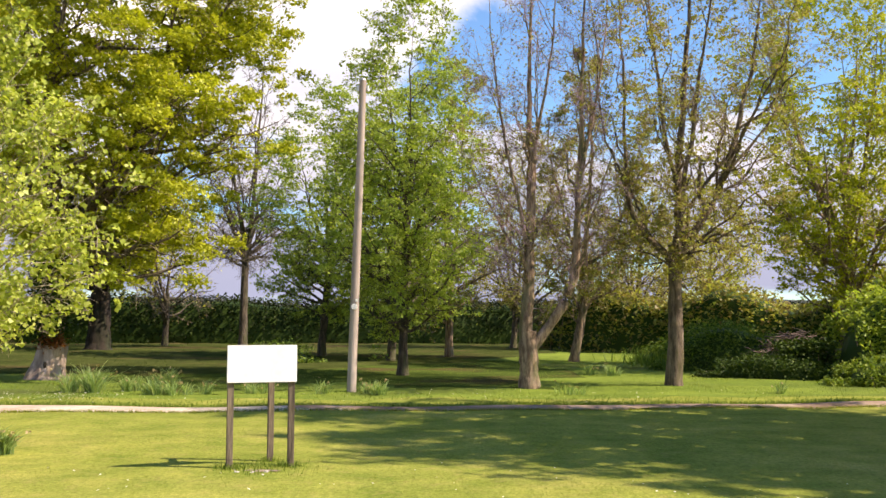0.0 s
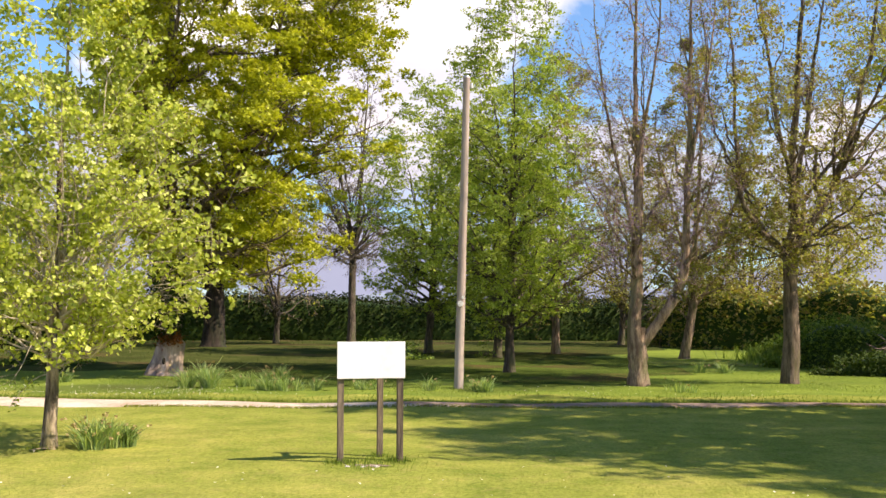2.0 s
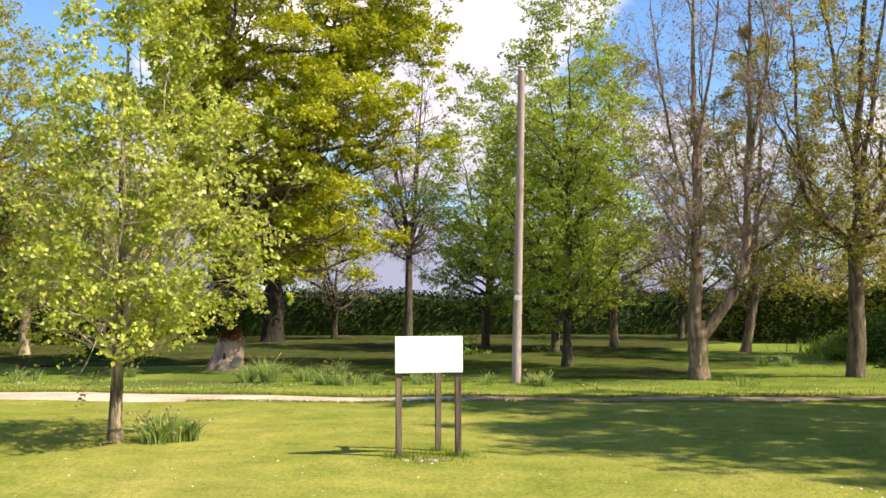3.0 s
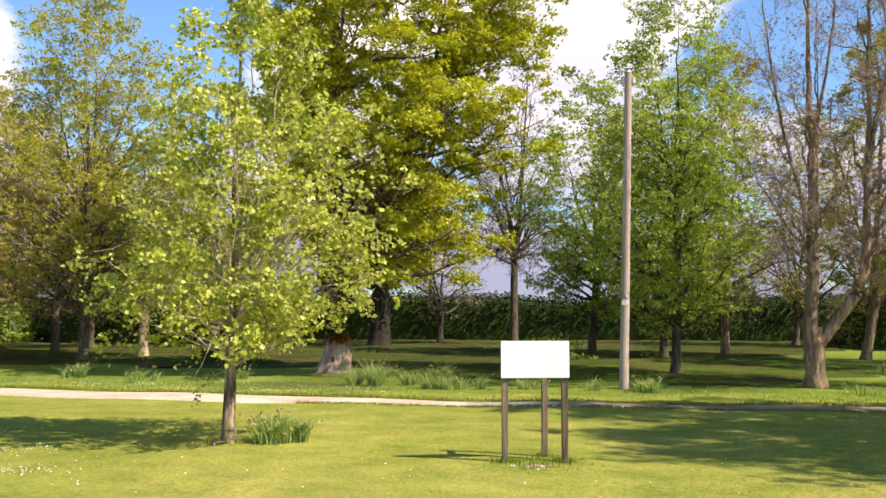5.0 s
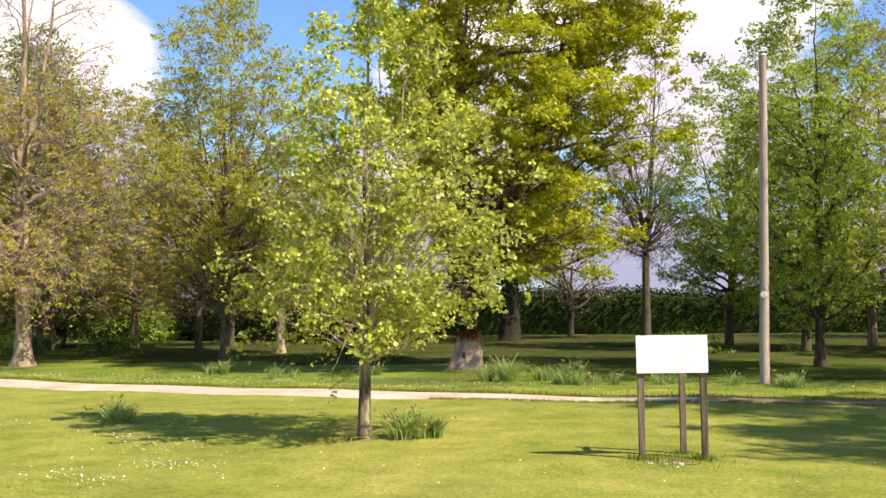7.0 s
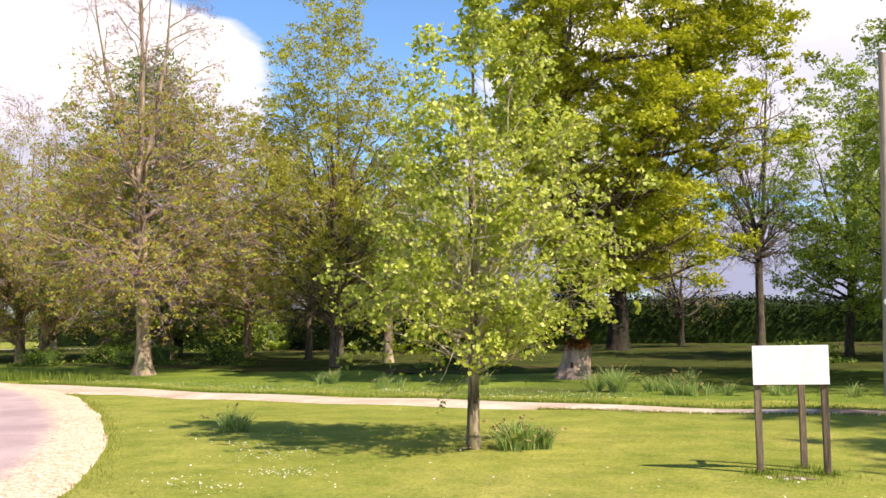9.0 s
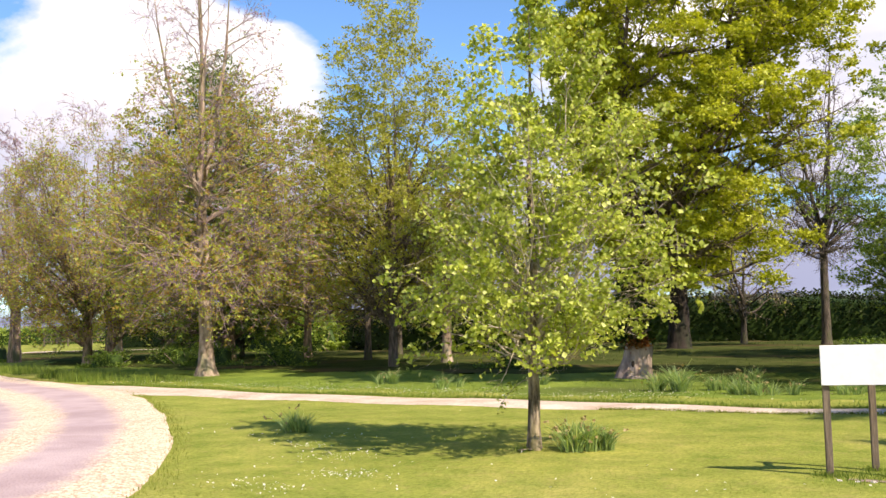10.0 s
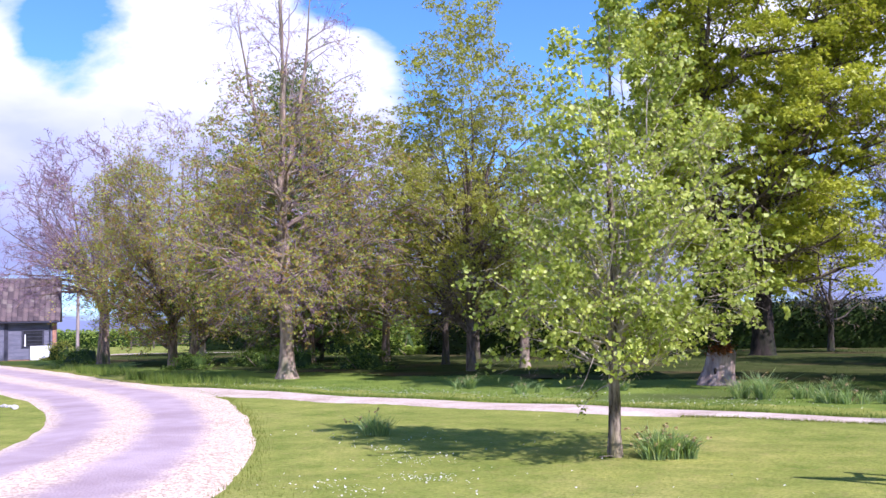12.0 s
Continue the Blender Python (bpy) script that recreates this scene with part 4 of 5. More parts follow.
# ---------- trees ----------
FINE = dict(on=3, gap=0.0, pad=(0.10, 0.05), n=1, lobe=(0.13, 0.09))
SPRAY = dict(on=3, gap=0.22, pad=(0.2, 0.1), n=3, lobe=(0.13, 0.09))
tree("young_tree", -5.76, 10.89, "young broadleaf tree with pale lime spring leaves on the lawn", 11, 5.6,
     [(1.15, 1.1), (1.5, 1.55), (2.1, 1.72), (3.0, 1.68), (3.8, 1.42), (4.5, 1.08), (5.1, 0.66), (5.65, 0.22)],
     [((0, 0, -0.1), (0.16, 0, 5.5), 0.078, 0.008), ((0.02, 0, 0.95), (-0.5, 0.2, 4.4), 0.03, 0.006), ((0.02, 0.02, 1.1), (0.6, -0.2, 4.3), 0.03, 0.006), ((0.02, 0.02, 1.0), (0.25, 0.3, 4.8), 0.026, 0.006)],
     limbs=80, n2=6, n3=5, n4=2, leaves=24000, trunk_wobble=0.03, tuft=dict(on=3, gap=0.0, pad=(0.05, 0.02), n=1, lobe=(0.10, 0.09)), limb_fat=0.025, leaf_size=0.058, aspect=0.95, leaf_mat=LEAF_LIME, bark_mat=BARK_YOUNG, limb_mat=BARK_SHOOT, rise=34, rise_top=62, scatter=0.05, twig_r=0.0026, start_min=0.85, flare=0.03, inner=0.3, centre=(0.22, 0.08), bare_below=(0.75, 1.5), face_up=0.15)
shoot = tagged(thing("low_shoot", -5.76, 10.89, 0), "thin drooping shoot with few leaves on the young trunk", "shoot")
rng = np.random.default_rng(15)
t = np.linspace(0, 1, 9)[:, None]
line = np.array([[-0.05, 0.0, 0.85]]) + t * np.array([[-0.33, -0.12, -0.02]]) + t ** 2 * np.array([[-0.05, 0.0, -0.36]])
child("stalk", mesh_of("stalk", *tubes(line[None], np.linspace(0.007, 0.003, 9)[None], 5), BARK_SHOOT, True), shoot)
child("leaf_spray", mesh_of("leaf_spray", *blades(rng, along(rng, line[None], 46, (0.35, 1.0), 0.035), 0.045), LEAF_LIME), shoot)["kind"] = "stuff"
tree("oak", -9.41, 23.5, "large old oak with golden-green spring leaves and a flared trunk", 23, 12.6,
     [(2.9, 1.9), (3.8, 2.9), (5.0, 3.6), (7.0, 4.0), (9.2, 4.0), (11.0, 3.6), (12.8, 2.0)],
     [((0, 0, -0.1), (0.12, 0.08, 3.2), 0.33, 0.27), ((0.11, 0.07, 3.0), (0.4, 0.3, 12.0), 0.27, 0.05), ((0.1, 0, 2.9), (3.0, -0.6, 9.3), 0.16, 0.03), ((-0.1, 0, 3.0), (-1.1, 0.8, 10.0), 0.16, 0.03), ((0.1, 0, 3.6), (1.0, -2.4, 9.0), 0.15, 0.03)],
     limbs=104, n2=9, n3=5, leaves=185000, leaf_size=0.085, leaf_mat=LEAF_OAK, bark_mat=BARK_OAK, rise=24, scatter=0.11, wobble=0.3, flare=0.2, start_min=2.6, rise2=0.2, len3=0.42, tuft=dict(gap=0.5, pad=(0.55, 0.34), n=8, lobe=(0.21, 0.16)), face_up=0.45, limb_mat=BARK_BROWN, centre=(1.6, 0.0))
tree("forked_tree", -9.0, 44.0, "slender dark forked tree with sparse bronze leaves", 31, 13.4,
     [(3.6, 2.4), (5.0, 3.2), (7.0, 2.9), (9.5, 2.0), (12.0, 1.2), (13.6, 0.4)],
     [((0, 0, -0.1), (0.12, 0, 4.6), 0.2, 0.16), ((0.12, 0, 4.3), (0.6, 0.1, 13.2), 0.13, 0.012), ((0.1, 0, 4.2), (-0.8, 0.2, 11.0), 0.12, 0.012)],
     limbs=54, n2=9, n3=8, n4=3, leaves=900, leaf_size=0.085, leaf_mat=LEAF_BUD, bark_mat=BARK_DARK, twig_mat=BARK_DARK, limb_mat=BARK_DARK, bare_above=9.0, rise=48, rise_top=66, start_min=3.6, droop=0.1, twig_r=0.010, stem_wobble=0.06, rise2=0.2)
tree("beech", -4.49, 35.96, "young beech with fresh bright green leaves", 37, 10.6, [(1.9, 2.2), (4.0, 3.0), (6.5, 2.8), (8.8, 1.9), (10.6, 0.4)], forked(10.2, 0.15, 4.0, 4, 1.1, 37, (0.3, 0)),
     limbs=60, n2=9, n3=6, leaves=34000, leaf_size=0.085, leaf_mat=LEAF_BEECH, bark_mat=BARK_DARK, droop=0.1, rise=25, tuft=SPRAY, face_up=0.25)
tree("beech", -1.08, 25.5, "slender beech with fresh bright green leaves", 41, 10.4, [(1.7, 1.9), (3.5, 2.4), (6.0, 2.4), (8.2, 1.8), (9.6, 1.1), (10.7, 0.3)], forked(10.2, 0.125, 4.2, 4, 0.9, 41),
     limbs=70, n2=9, n3=6, leaves=46000, leaf_size=0.07, leaf_mat=LEAF_BEECH, bark_mat=BARK_DARK, droop=0.1, rise=34, tuft=SPRAY, face_up=0.25)
tree("beech", -1.77, 32.9, "slender beech with green leaves in the grove", 43, 9.8, [(1.8, 2.0), (4.0, 2.6), (7.0, 2.2), (9.8, 0.4)], forked(9.4, 0.14, 3.4, 3, 0.9, 43), limbs=50, n2=8, n3=6, leaves=22000, leaf_size=0.09,
     leaf_mat=LEAF_BEECH, bark_mat=BARK_DARK, rise=34, droop=0.1, tuft=SPRAY, face_up=0.25)
tree("hornbeam", 0.18, 36.0, "hornbeam with sparse bronze budding leaves", 47, 11.6, [(2.0, 2.2), (4.5, 3.0), (8.0, 2.5), (10.5, 1.3), (11.6, 0.4)], forked(11.2, 0.15, 3.6, 4, 1.2, 47), limbs=64, n2=9, n3=7, n4=2, leaves=30000, leaf_size=0.075,
     leaf_mat=LEAF_BUD, bark_mat=BARK_GREY, twig_mat=TWIG_BROWN, droop=0.18, rise=22, tuft=FINE)
tree("twin_stemmed_tree", 1.82, 21.13, "twin-stemmed tree with bare purplish twigs and grey bark", 53, 10.0,
     [(2.3, 1.5), (3.6, 2.0), (6.0, 1.9), (8.0, 1.8), (10.2, 1.1)],
     [((0, 0, -0.1), (-0.03, 0.0, 1.25), 0.2, 0.19), ((-0.08, 0, 1.05), (-0.02, 0.1, 5.4), 0.15, 0.085), ((0.08, 0, 0.9), (0.98, 0, 2.55), 0.115, 0.10), ((0.97, 0, 2.47), (1.22, 0, 9.6), 0.098, 0.014), ((-0.02, 0.1, 5.2), (0.05, 0.1, 10.4), 0.07, 0.008), ((-0.06, 0, 3.1), (-0.85, 0.2, 8.6), 0.05, 0.008), ((1.08, 0, 4.4), (1.8, 0.2, 9.2), 0.045, 0.008), ((-0.02, 0.1, 4.4), (0.5, -0.2, 9.4), 0.05, 0.008)],
     limbs=64, n2=9, n3=6, n4=6, rise_top=50, leaves=6000, leaf_size=0.05, leaf_mat=LEAF_BUD, bark_mat=BARK_GREY, twig_mat=TWIG_PURPLE, centre=(0.45, 0), rise=34, start_min=1.9, twig_r=0.0032, rise2=0.16, droop=0.08, wobble=0.2, flare=0.05, len2=0.46, stem_wobble=0.05, limb_fat=0.012)
tree("hornbeam", 4.39, 33.6, "slender tree with bare brown branches and a forked trunk", 59, 10.8, [(2.6, 2.0), (5.0, 3.0), (8.0, 2.6), (10.8, 0.8)],
     [((0, 0, -0.1), (0.4, 0, 2.4), 0.17, 0.13), ((0.38, 0, 2.2), (0.5, 0.2, 10.4), 0.11, 0.02), ((0.38, 0, 2.2), (2.4, 0.3, 8.0), 0.09, 0.02), ((0.4, 0, 2.5), (-0.9, 0.3, 8.4), 0.07, 0.02)],
     centre=(0.7, 0), limbs=54, n2=8, n3=7, n4=3, leaves=34000, leaf_size=0.075, leaf_mat=LEAF_BUD, bark_mat=BARK_GREY, twig_mat=TWIG_BROWN, rise=36, droop=0.12, tuft=FINE, limb_fat=0.015)
tree("oak", 5.15, 22.2, "spreading oak with dark limbs and sparse olive young leaves", 61, 11.4,
     [(2.3, 1.6), (3.4, 2.2), (5.4, 2.7), (7.5, 2.9), (9.6, 2.5), (11.6, 1.3)],
     [((0, 0, -0.1), (0.06, 0, 3.2), 0.185, 0.15), ((0.06, 0, 3.0), (0.2, 0.1, 11.0), 0.12, 0.015), ((0.05, 0, 2.75), (-0.95, 0.1, 4.1), 0.085, 0.06), ((-0.93, 0.1, 4.0), (-1.15, 0.2, 9.6), 0.06, 0.01), ((0.06, 0, 2.9), (1.3, -0.2, 5.2), 0.11, 0.075), ((1.27, -0.2, 5.1), (2.1, -0.2, 9.8), 0.07, 0.01), ((0.1, 0, 3.8), (0.95, 0.4, 10.2), 0.075, 0.01), ((0.1, 0, 4.4), (-0.5, -0.5, 10.2), 0.06, 0.01), ((1.0, -0.1, 4.6), (2.9, 0.2, 7.4), 0.05, 0.01)],
     centre=(0.45, 0), limbs=58, n2=9, n3=6, n4=2, leaves=30000, leaf_size=0.06, tuft=FINE, leaf_mat=LEAF_BUD, bark_mat=BARK_BROWN, twig_mat=TWIG_BROWN, limb_fat=0.015, wobble=0.26, rise=32, rise_top=50, start_min=2.6, flare=0.06, stem_wobble=0.09, face_up=0.3, inner=0.4)
tree("oak", 11.8, 29.0, "broad tree with yellow-green spring leaves above the bushes", 67, 12.4, [(2.9, 2.2), (4.2, 3.3), (6.0, 3.7), (9.0, 3.5), (11.0, 2.6), (12.6, 1.0)], forked(12.0, 0.24, 3.6, 5, 2.0, 67), limbs=84, n2=8, n3=7, leaves=62000, leaf_size=0.085, tuft=dict(on=3, gap=0.25, pad=(0.24, 0.12), n=3, lobe=(0.15, 0.10)),
     leaf_mat=LEAF_OAK, bark_mat=BARK_GREY, rise=36, wobble=0.22, face_up=0.3, limb_fat=0.014)
tree("hornbeam", 13.0, 49.0, "slim tree beside the hedge with olive leaves", 71, 9.0, [(2.8, 2.2), (5.0, 3.0), (7.5, 2.2), (9.0, 0.6)], forked(8.8, 0.2, 3.0, 4, 1.6, 71), limbs=36, n2=7, n3=6, leaves=9000, leaf_size=0.13, leaf_mat=LEAF_OLIVE, bark_mat=BARK_GREY)
tree("oak", -14.4, 41.0, "old oak in the shade before the hedge, shade put into its bark colour", 73, 11.0, [(2.6, 3.4), (5.0, 4.6), (8.0, 4.4), (11.0, 1.4)], forked(10.5, 0.5, 3.4, 5, 2.6, 73), limbs=50, n2=8, n3=6, leaves=13000, leaf_size=0.12,
     leaf_mat=LEAF_OLIVE, bark_mat=BARK_SHADED, flare=0.22, start_min=2.5)
tree("field_maple", -19.37, 27.0, "tall tree with olive-green leaves and reddish trunk", 79, 12.7, [(2.2, 2.4), (4.5, 3.1), (7.5, 3.2), (10.0, 2.7), (11.8, 1.5), (12.9, 0.4)],
     forked(12.4, 0.16, 4.6, 5, 1.4, 79), limbs=74, n2=9, n3=6, n4=1, leaves=52000, leaf_size=0.085, bare_below=(2.2, 4.2), tuft=dict(on=3, gap=0.25, pad=(0.25, 0.14), n=3, lobe=(0.15, 0.11)),
     leaf_mat=LEAF_OLIVE, bark_mat=BARK_BROWN, twig_mat=TWIG_BROWN, rise=40, face_up=0.3, flare=0.03)
tree("field_maple", -18.9, 29.6, "tree with olive-green leaves in the grove", 83, 10.5, [(2.2, 2.0), (4.5, 2.6), (8.0, 2.3), (10.5, 0.6)], forked(10.2, 0.18, 3.2, 4, 1.4, 83), limbs=50, n2=8, n3=6, leaves=16000, leaf_size=0.085, tuft=SPRAY,
     leaf_mat=LEAF_OLIVE, bark_mat=BARK_PALE, rise=38)
tree("lime_tree", -23.25, 22.3, "tall tree with bronze-green lower crown and bare purplish top", 89, 13.6, [(2.0, 3.6), (3.4, 4.6), (5.5, 4.5), (7.5, 3.7), (9.2, 2.6), (11.0, 2.3), (12.6, 2.1), (14.6, 1.1)],
     [((0, 0, -0.1), (-0.35, 0.2, 6.6), 0.235, 0.16), ((-0.35, 0.2, 6.3), (-0.5, 0.3, 13.8), 0.11, 0.016), ((-0.34, 0.2, 6.0), (0.75, 0.6, 12.8), 0.11, 0.014), ((-0.33, 0.2, 5.6), (-1.8, -0.4, 12.6), 0.10, 0.014), ((-0.35, 0.2, 6.5), (-1.0, 1.1, 12.6), 0.09, 0.014), ((-0.34, 0.2, 7.0), (0.4, -0.5, 13.4), 0.09, 0.014)],
     limbs=108, n2=9, n3=7, n4=2, rise_top=44, leaves=66000, leaf_size=0.08, leaf_mat=LEAF_BRONZE, bark_mat=BARK_PALE, twig_mat=TWIG_PURPLE, bare_above=8.6, centre=(0.2, 0.2), rise=16, flare=0.2, start_min=2.6, droop=0.14, rise2=0.06, len2=0.46, stem_wobble=0.05, limb_mat=BARK_PALE, tuft=FINE, face_up=0.3, limb_fat=0.013, twig_r=0.007)
tree("hornbeam", -36.3, 27.9, "dense twiggy hornbeam with bronze-green leaves", 97, 11.6, [(2.2, 3.6), (4.0, 4.7), (6.5, 4.8), (9.0, 3.8), (10.6, 2.4), (11.8, 1.0)], forked(11.2, 0.22, 2.4, 6, 2.6, 97) + [((1.15, 0.2, -0.1), (1.6, 0.3, 9.5), 0.24, 0.02)], limbs=100, n2=9, n3=8, n4=3, rise_top=56, leaves=84000, leaf_size=0.08,
     leaf_mat=LEAF_BRONZE, bark_mat=BARK_GREY, twig_mat=TWIG_PURPLE, droop=0.1, rise=25, bare_above=9.8, twig_r=0.008, stem_wobble=0.06, limb_fat=0.014)
tree("evergreen", -31.8, 31.8, "tall dense dark green conical tree with reddish trunk", 101, 13.8, [(2.2, 4.2), (4.0, 4.8), (6.5, 4.3), (9.5, 3.3), (12.0, 2.4), (13.4, 1.3), (13.9, 0.5)], single(13.4, 0.34), limbs=130, n2=9, n3=6, leaves=90000, leaf_size=0.09,
     leaf_mat=LEAF_CONE, bark_mat=BARK_GREY, twig_mat=TWIG_BROWN, droop=0.1, rise=22, inner=0.6, centre=(-0.5, -0.5), tuft=dict(on=3, gap=0.3, pad=(0.3, 0.12), n=3, lobe=(0.18, 0.1)), face_up=0.3)
tree("hornbeam", -28.6, 33.4, "bronze-green hornbeam between the tall trees", 104, 11.2, [(2.2, 3.0), (4.5, 3.8), (7.5, 3.2), (9.8, 2.0), (11.2, 0.6)], forked(10.8, 0.2, 2.8, 5, 1.8, 104), limbs=80, n2=9, n3=7, n4=2, leaves=40000, leaf_size=0.08,
     leaf_mat=LEAF_BRONZE, bark_mat=BARK_GREY, twig_mat=TWIG_BROWN, droop=0.12, rise=24, tuft=FINE, face_up=0.3)
tree("beech", -33.6, 34.5, "low bushy beech with bright green leaves under the trees", 102, 5.0, [(0.9, 2.0), (2.0, 3.2), (3.4, 2.9), (4.6, 1.4)], forked(4.4, 0.12, 0.6, 6, 2.0, 102), limbs=44, n2=8, n3=6, leaves=14000, leaf_size=0.10, tuft=SPRAY,
     leaf_mat=LEAF_BEECH, bark_mat=BARK_DARK, rise=20)
tree("ash", -43.8, 29.4, "bare grey-twigged tree beside the drive", 109, 11.8, [(3.0, 2.6), (4.6, 3.7), (7.0, 4.0), (9.0, 3.5), (10.8, 2.2), (11.9, 0.9)], forked(11.4, 0.31, 2.8, 7, 2.5, 109),
     limbs=90, n2=9, n3=7, n4=5, leaves=0, rise_top=52, len2=0.44, stem_wobble=0.05, wobble=0.12, bark_mat=BARK_GREY, twig_mat=TWIG_PURPLE, twig_r=0.013, rise=34, rise2=0.22, start_min=3.4, centre=(-0.8, -1.1), limb_fat=0.018)
tree("hornbeam", -48.4, 39.3, "pale-trunked tree in the shade of the grove", 113, 8.5, [(2.4, 3.0), (5.0, 3.6), (8.5, 1.0)], forked(8.2, 0.28, 2.8, 4, 1.8, 113), limbs=40, n2=8, n3=6, leaves=14000, leaf_size=0.12, leaf_mat=LEAF_OLIVE, bark_mat=BARK_PALE)
# trees beyond the edge of view whose shade lies on the lawn
for i, (tx, ty, th) in enumerate(((9.9, 13.8, 13.2), (10.3, 10.5, 11.8), (17.5, 13.4, 13.0), (13.5, 8.5, 11.5))):
    tree("oak", tx, ty, "spreading oak shading the lawn", 127 + i, th, [(2.8, 2.1), (5.0, 2.7), (9.0, 2.6), (th - 1, 1.9), (th, 1.0)], single(th - 0.4, 0.25), limbs=60, n2=8, n3=3, leaves=26000, leaf_size=0.13, leaf_mat=LEAF_OLIVE, bark_mat=BARK_DARK)
# loose twiggy trees in the back rows of the grove
for i, (tx, ty, th, mat, n) in enumerate(((-13.2, 46.5, 8.6, LEAF_BUD, 1200), (3.2, 46.0, 8.8, LEAF_BUD, 12000), (8.6, 44.5, 8.4, LEAF_BUD, 12000), (-23.5, 45.5, 9.0, LEAF_OLIVE, 12000),
                                          (-30.0, 44.5, 9.4, LEAF_OLIVE, 14000), (-38.5, 45.0, 9.0, LEAF_OLIVE, 14000), (-25.5, 36.0, 9.0, LEAF_OLIVE, 12000), (-23.6, 31.2, 9.6, LEAF_BRONZE, 16000), (-21.0, 38.5, 8.0, LEAF_OLIVE, 10000))):
    tree("hornbeam", tx, ty, "slim hornbeam with thin lacy branches before the hedge", 211 + i, th, [(2.4, 2.4), (4.5, 3.2), (7.0, 2.4), (th, 0.8)], forked(th - 0.2, 0.15, 2.2, 4, 1.6, 211 + i), limbs=44, n2=8, n3=7, n4=1,
         leaves=n, leaf_size=0.095, leaf_mat=mat, bark_mat=BARK_DARK, twig_mat=TWIG_BROWN, rise=32)

# ---------- bushes at the edge of the grove ----------
leafy_mass("bush", [(7.0, 25.9), (8.6, 25.3), (10.2, 24.6)], 1.5, 0.3, "low dark green bramble bush", "bush", LEAF_DARK, 8000, 0.065, 21, 0.95)
leafy_mass("bush", [(10.0, 25.2), (12.2, 25.4), (14.5, 25.6)], 2.8, 2.0, "large rounded bright green bush with dark hollows", "bush", LEAF_BEECH, 14000, 0.11, 23, 0.25)
leafy_mass("shrubbery", [(-47, 42.5), (-40, 41.8), (-33, 41)], 2.6, 3.0, "leafy green shrubbery below the trees", "bush", LEAF_BEECH, 10000, 0.15, 27, 0.2)
leafy_mass("shrubbery", [(-32.5, 42.2), (-28, 41.8), (-23.5, 42.2)], 2.4, 2.5, "leafy shrubbery below the trees, leaves darkened for shade", "bush", LEAF_HEDGE_SHADED, 7000, 0.15, 28, 0.3)
leafy_mass("thicket", [(4.5, 45.0), (9.0, 42.0), (14.0, 39.0), (21, 35)], 3.0, 3.0, "scrubby brown-green thicket at the wood edge", "bush", LEAF_BUD, 16000, 0.16, 25, 0.35)


leafy_mass("tall_grass_bank", [(6.6, 29.5), (8.6, 28.6), (10.4, 28.0)], 2.0, 0.75, "pale tangled bank of tall grass and brambles", "undergrowth", LEAF_BRAMBLE, 9000, 0.08, 33, 0.9)
leafy_mass("tall_grass_bank", [(7.2, 34.0), (9.6, 32.0), (12.2, 30.6)], 2.4, 0.5, "bright green bank of tall grass and nettles", "undergrowth", LEAF_BRAMBLE, 9000, 0.09, 37, 0.9)
leafy_mass("bush", [(8.6, 26.0), (10.2, 25.6)], 1.5, 0.6, "low dark bramble bush under the brushwood", "bush", LEAF_DARK, 7000, 0.10, 35, 0.6)
leafy_mass("nettle_bed", [(9.2, 22.8), (10.8, 23.2), (13.0, 23.6)], 1.5, 0.42, "bed of pale green nettles and grass", "undergrowth", VERGE_BLADE, 7000, 0.08, 36, 0.7)


def brush_pile(x, y, w, h, seed):
    """A heap of cut dead branches, lying across each other."""
    rng = np.random.default_rng(seed)
    ob = tagged(thing("brush_pile", x, y), "heap of dead purplish-brown cut branches on the bushes", "brushwood")
    n = 420
    c = np.stack([rng.normal(size=n) * w * 0.35, rng.normal(size=n) * 0.45, np.zeros(n)], -1)
    c[:, 2] = np.abs(rng.random(n)) * h * np.exp(-(c[:, 0] / (w * 0.5)) ** 2)
    a = rng.normal(size=n) * 0.5 + np.where(rng.random(n) < 0.5, 0.2, math.pi - 0.2)
    d = np.stack([np.cos(a), np.sin(a) * 0.6, rng.normal(size=n) * 0.28], -1) * rng.uniform(0.35, 1.0, n)[:, None]
    t = np.linspace(-0.5, 0.5, 4)[None, :, None]
    lines = c[:, None] + d[:, None] * t + rng.normal(size=(n, 4, 3)) * 0.03
    lines[..., 2] = np.maximum(lines[..., 2], 0.02)
    v, f = tubes(lines, np.linspace(1, 0.3, 4)[None] * rng.uniform(0.008, 0.024, n)[:, None], 4)
    child("brushwood", mesh_of("brushwood", v, f, BRASH), ob)["kind"] = "stuff"
    return ob


for i, (tx, ty, tw, th) in enumerate(((-45.8, 29.4, 2.2, 0.55), (-33.2, 26.4, 1.4, 0.4), (-31.4, 28.2, 1.8, 0.45), (-28.4, 27.6, 1.6, 0.5), (-24.6, 27.4, 1.8, 0.45), (-14.6, 27.2, 1.8, 0.5), (-5.2, 31.5, 1.6, 0.45))):
    leafy_mass("ground_cover_clump", [(tx - tw * 0.6, ty - 0.2), (tx, ty + 0.15), (tx + tw * 0.6, ty)], 1.1, th, "low dark leafy clump in the shade of the grove", "undergrowth", LEAF_BRAMBLE, 1500, 0.09, 300 + i, 0.6)


brush_pile(9.5, 26.9, 2.0, 1.15, 41)


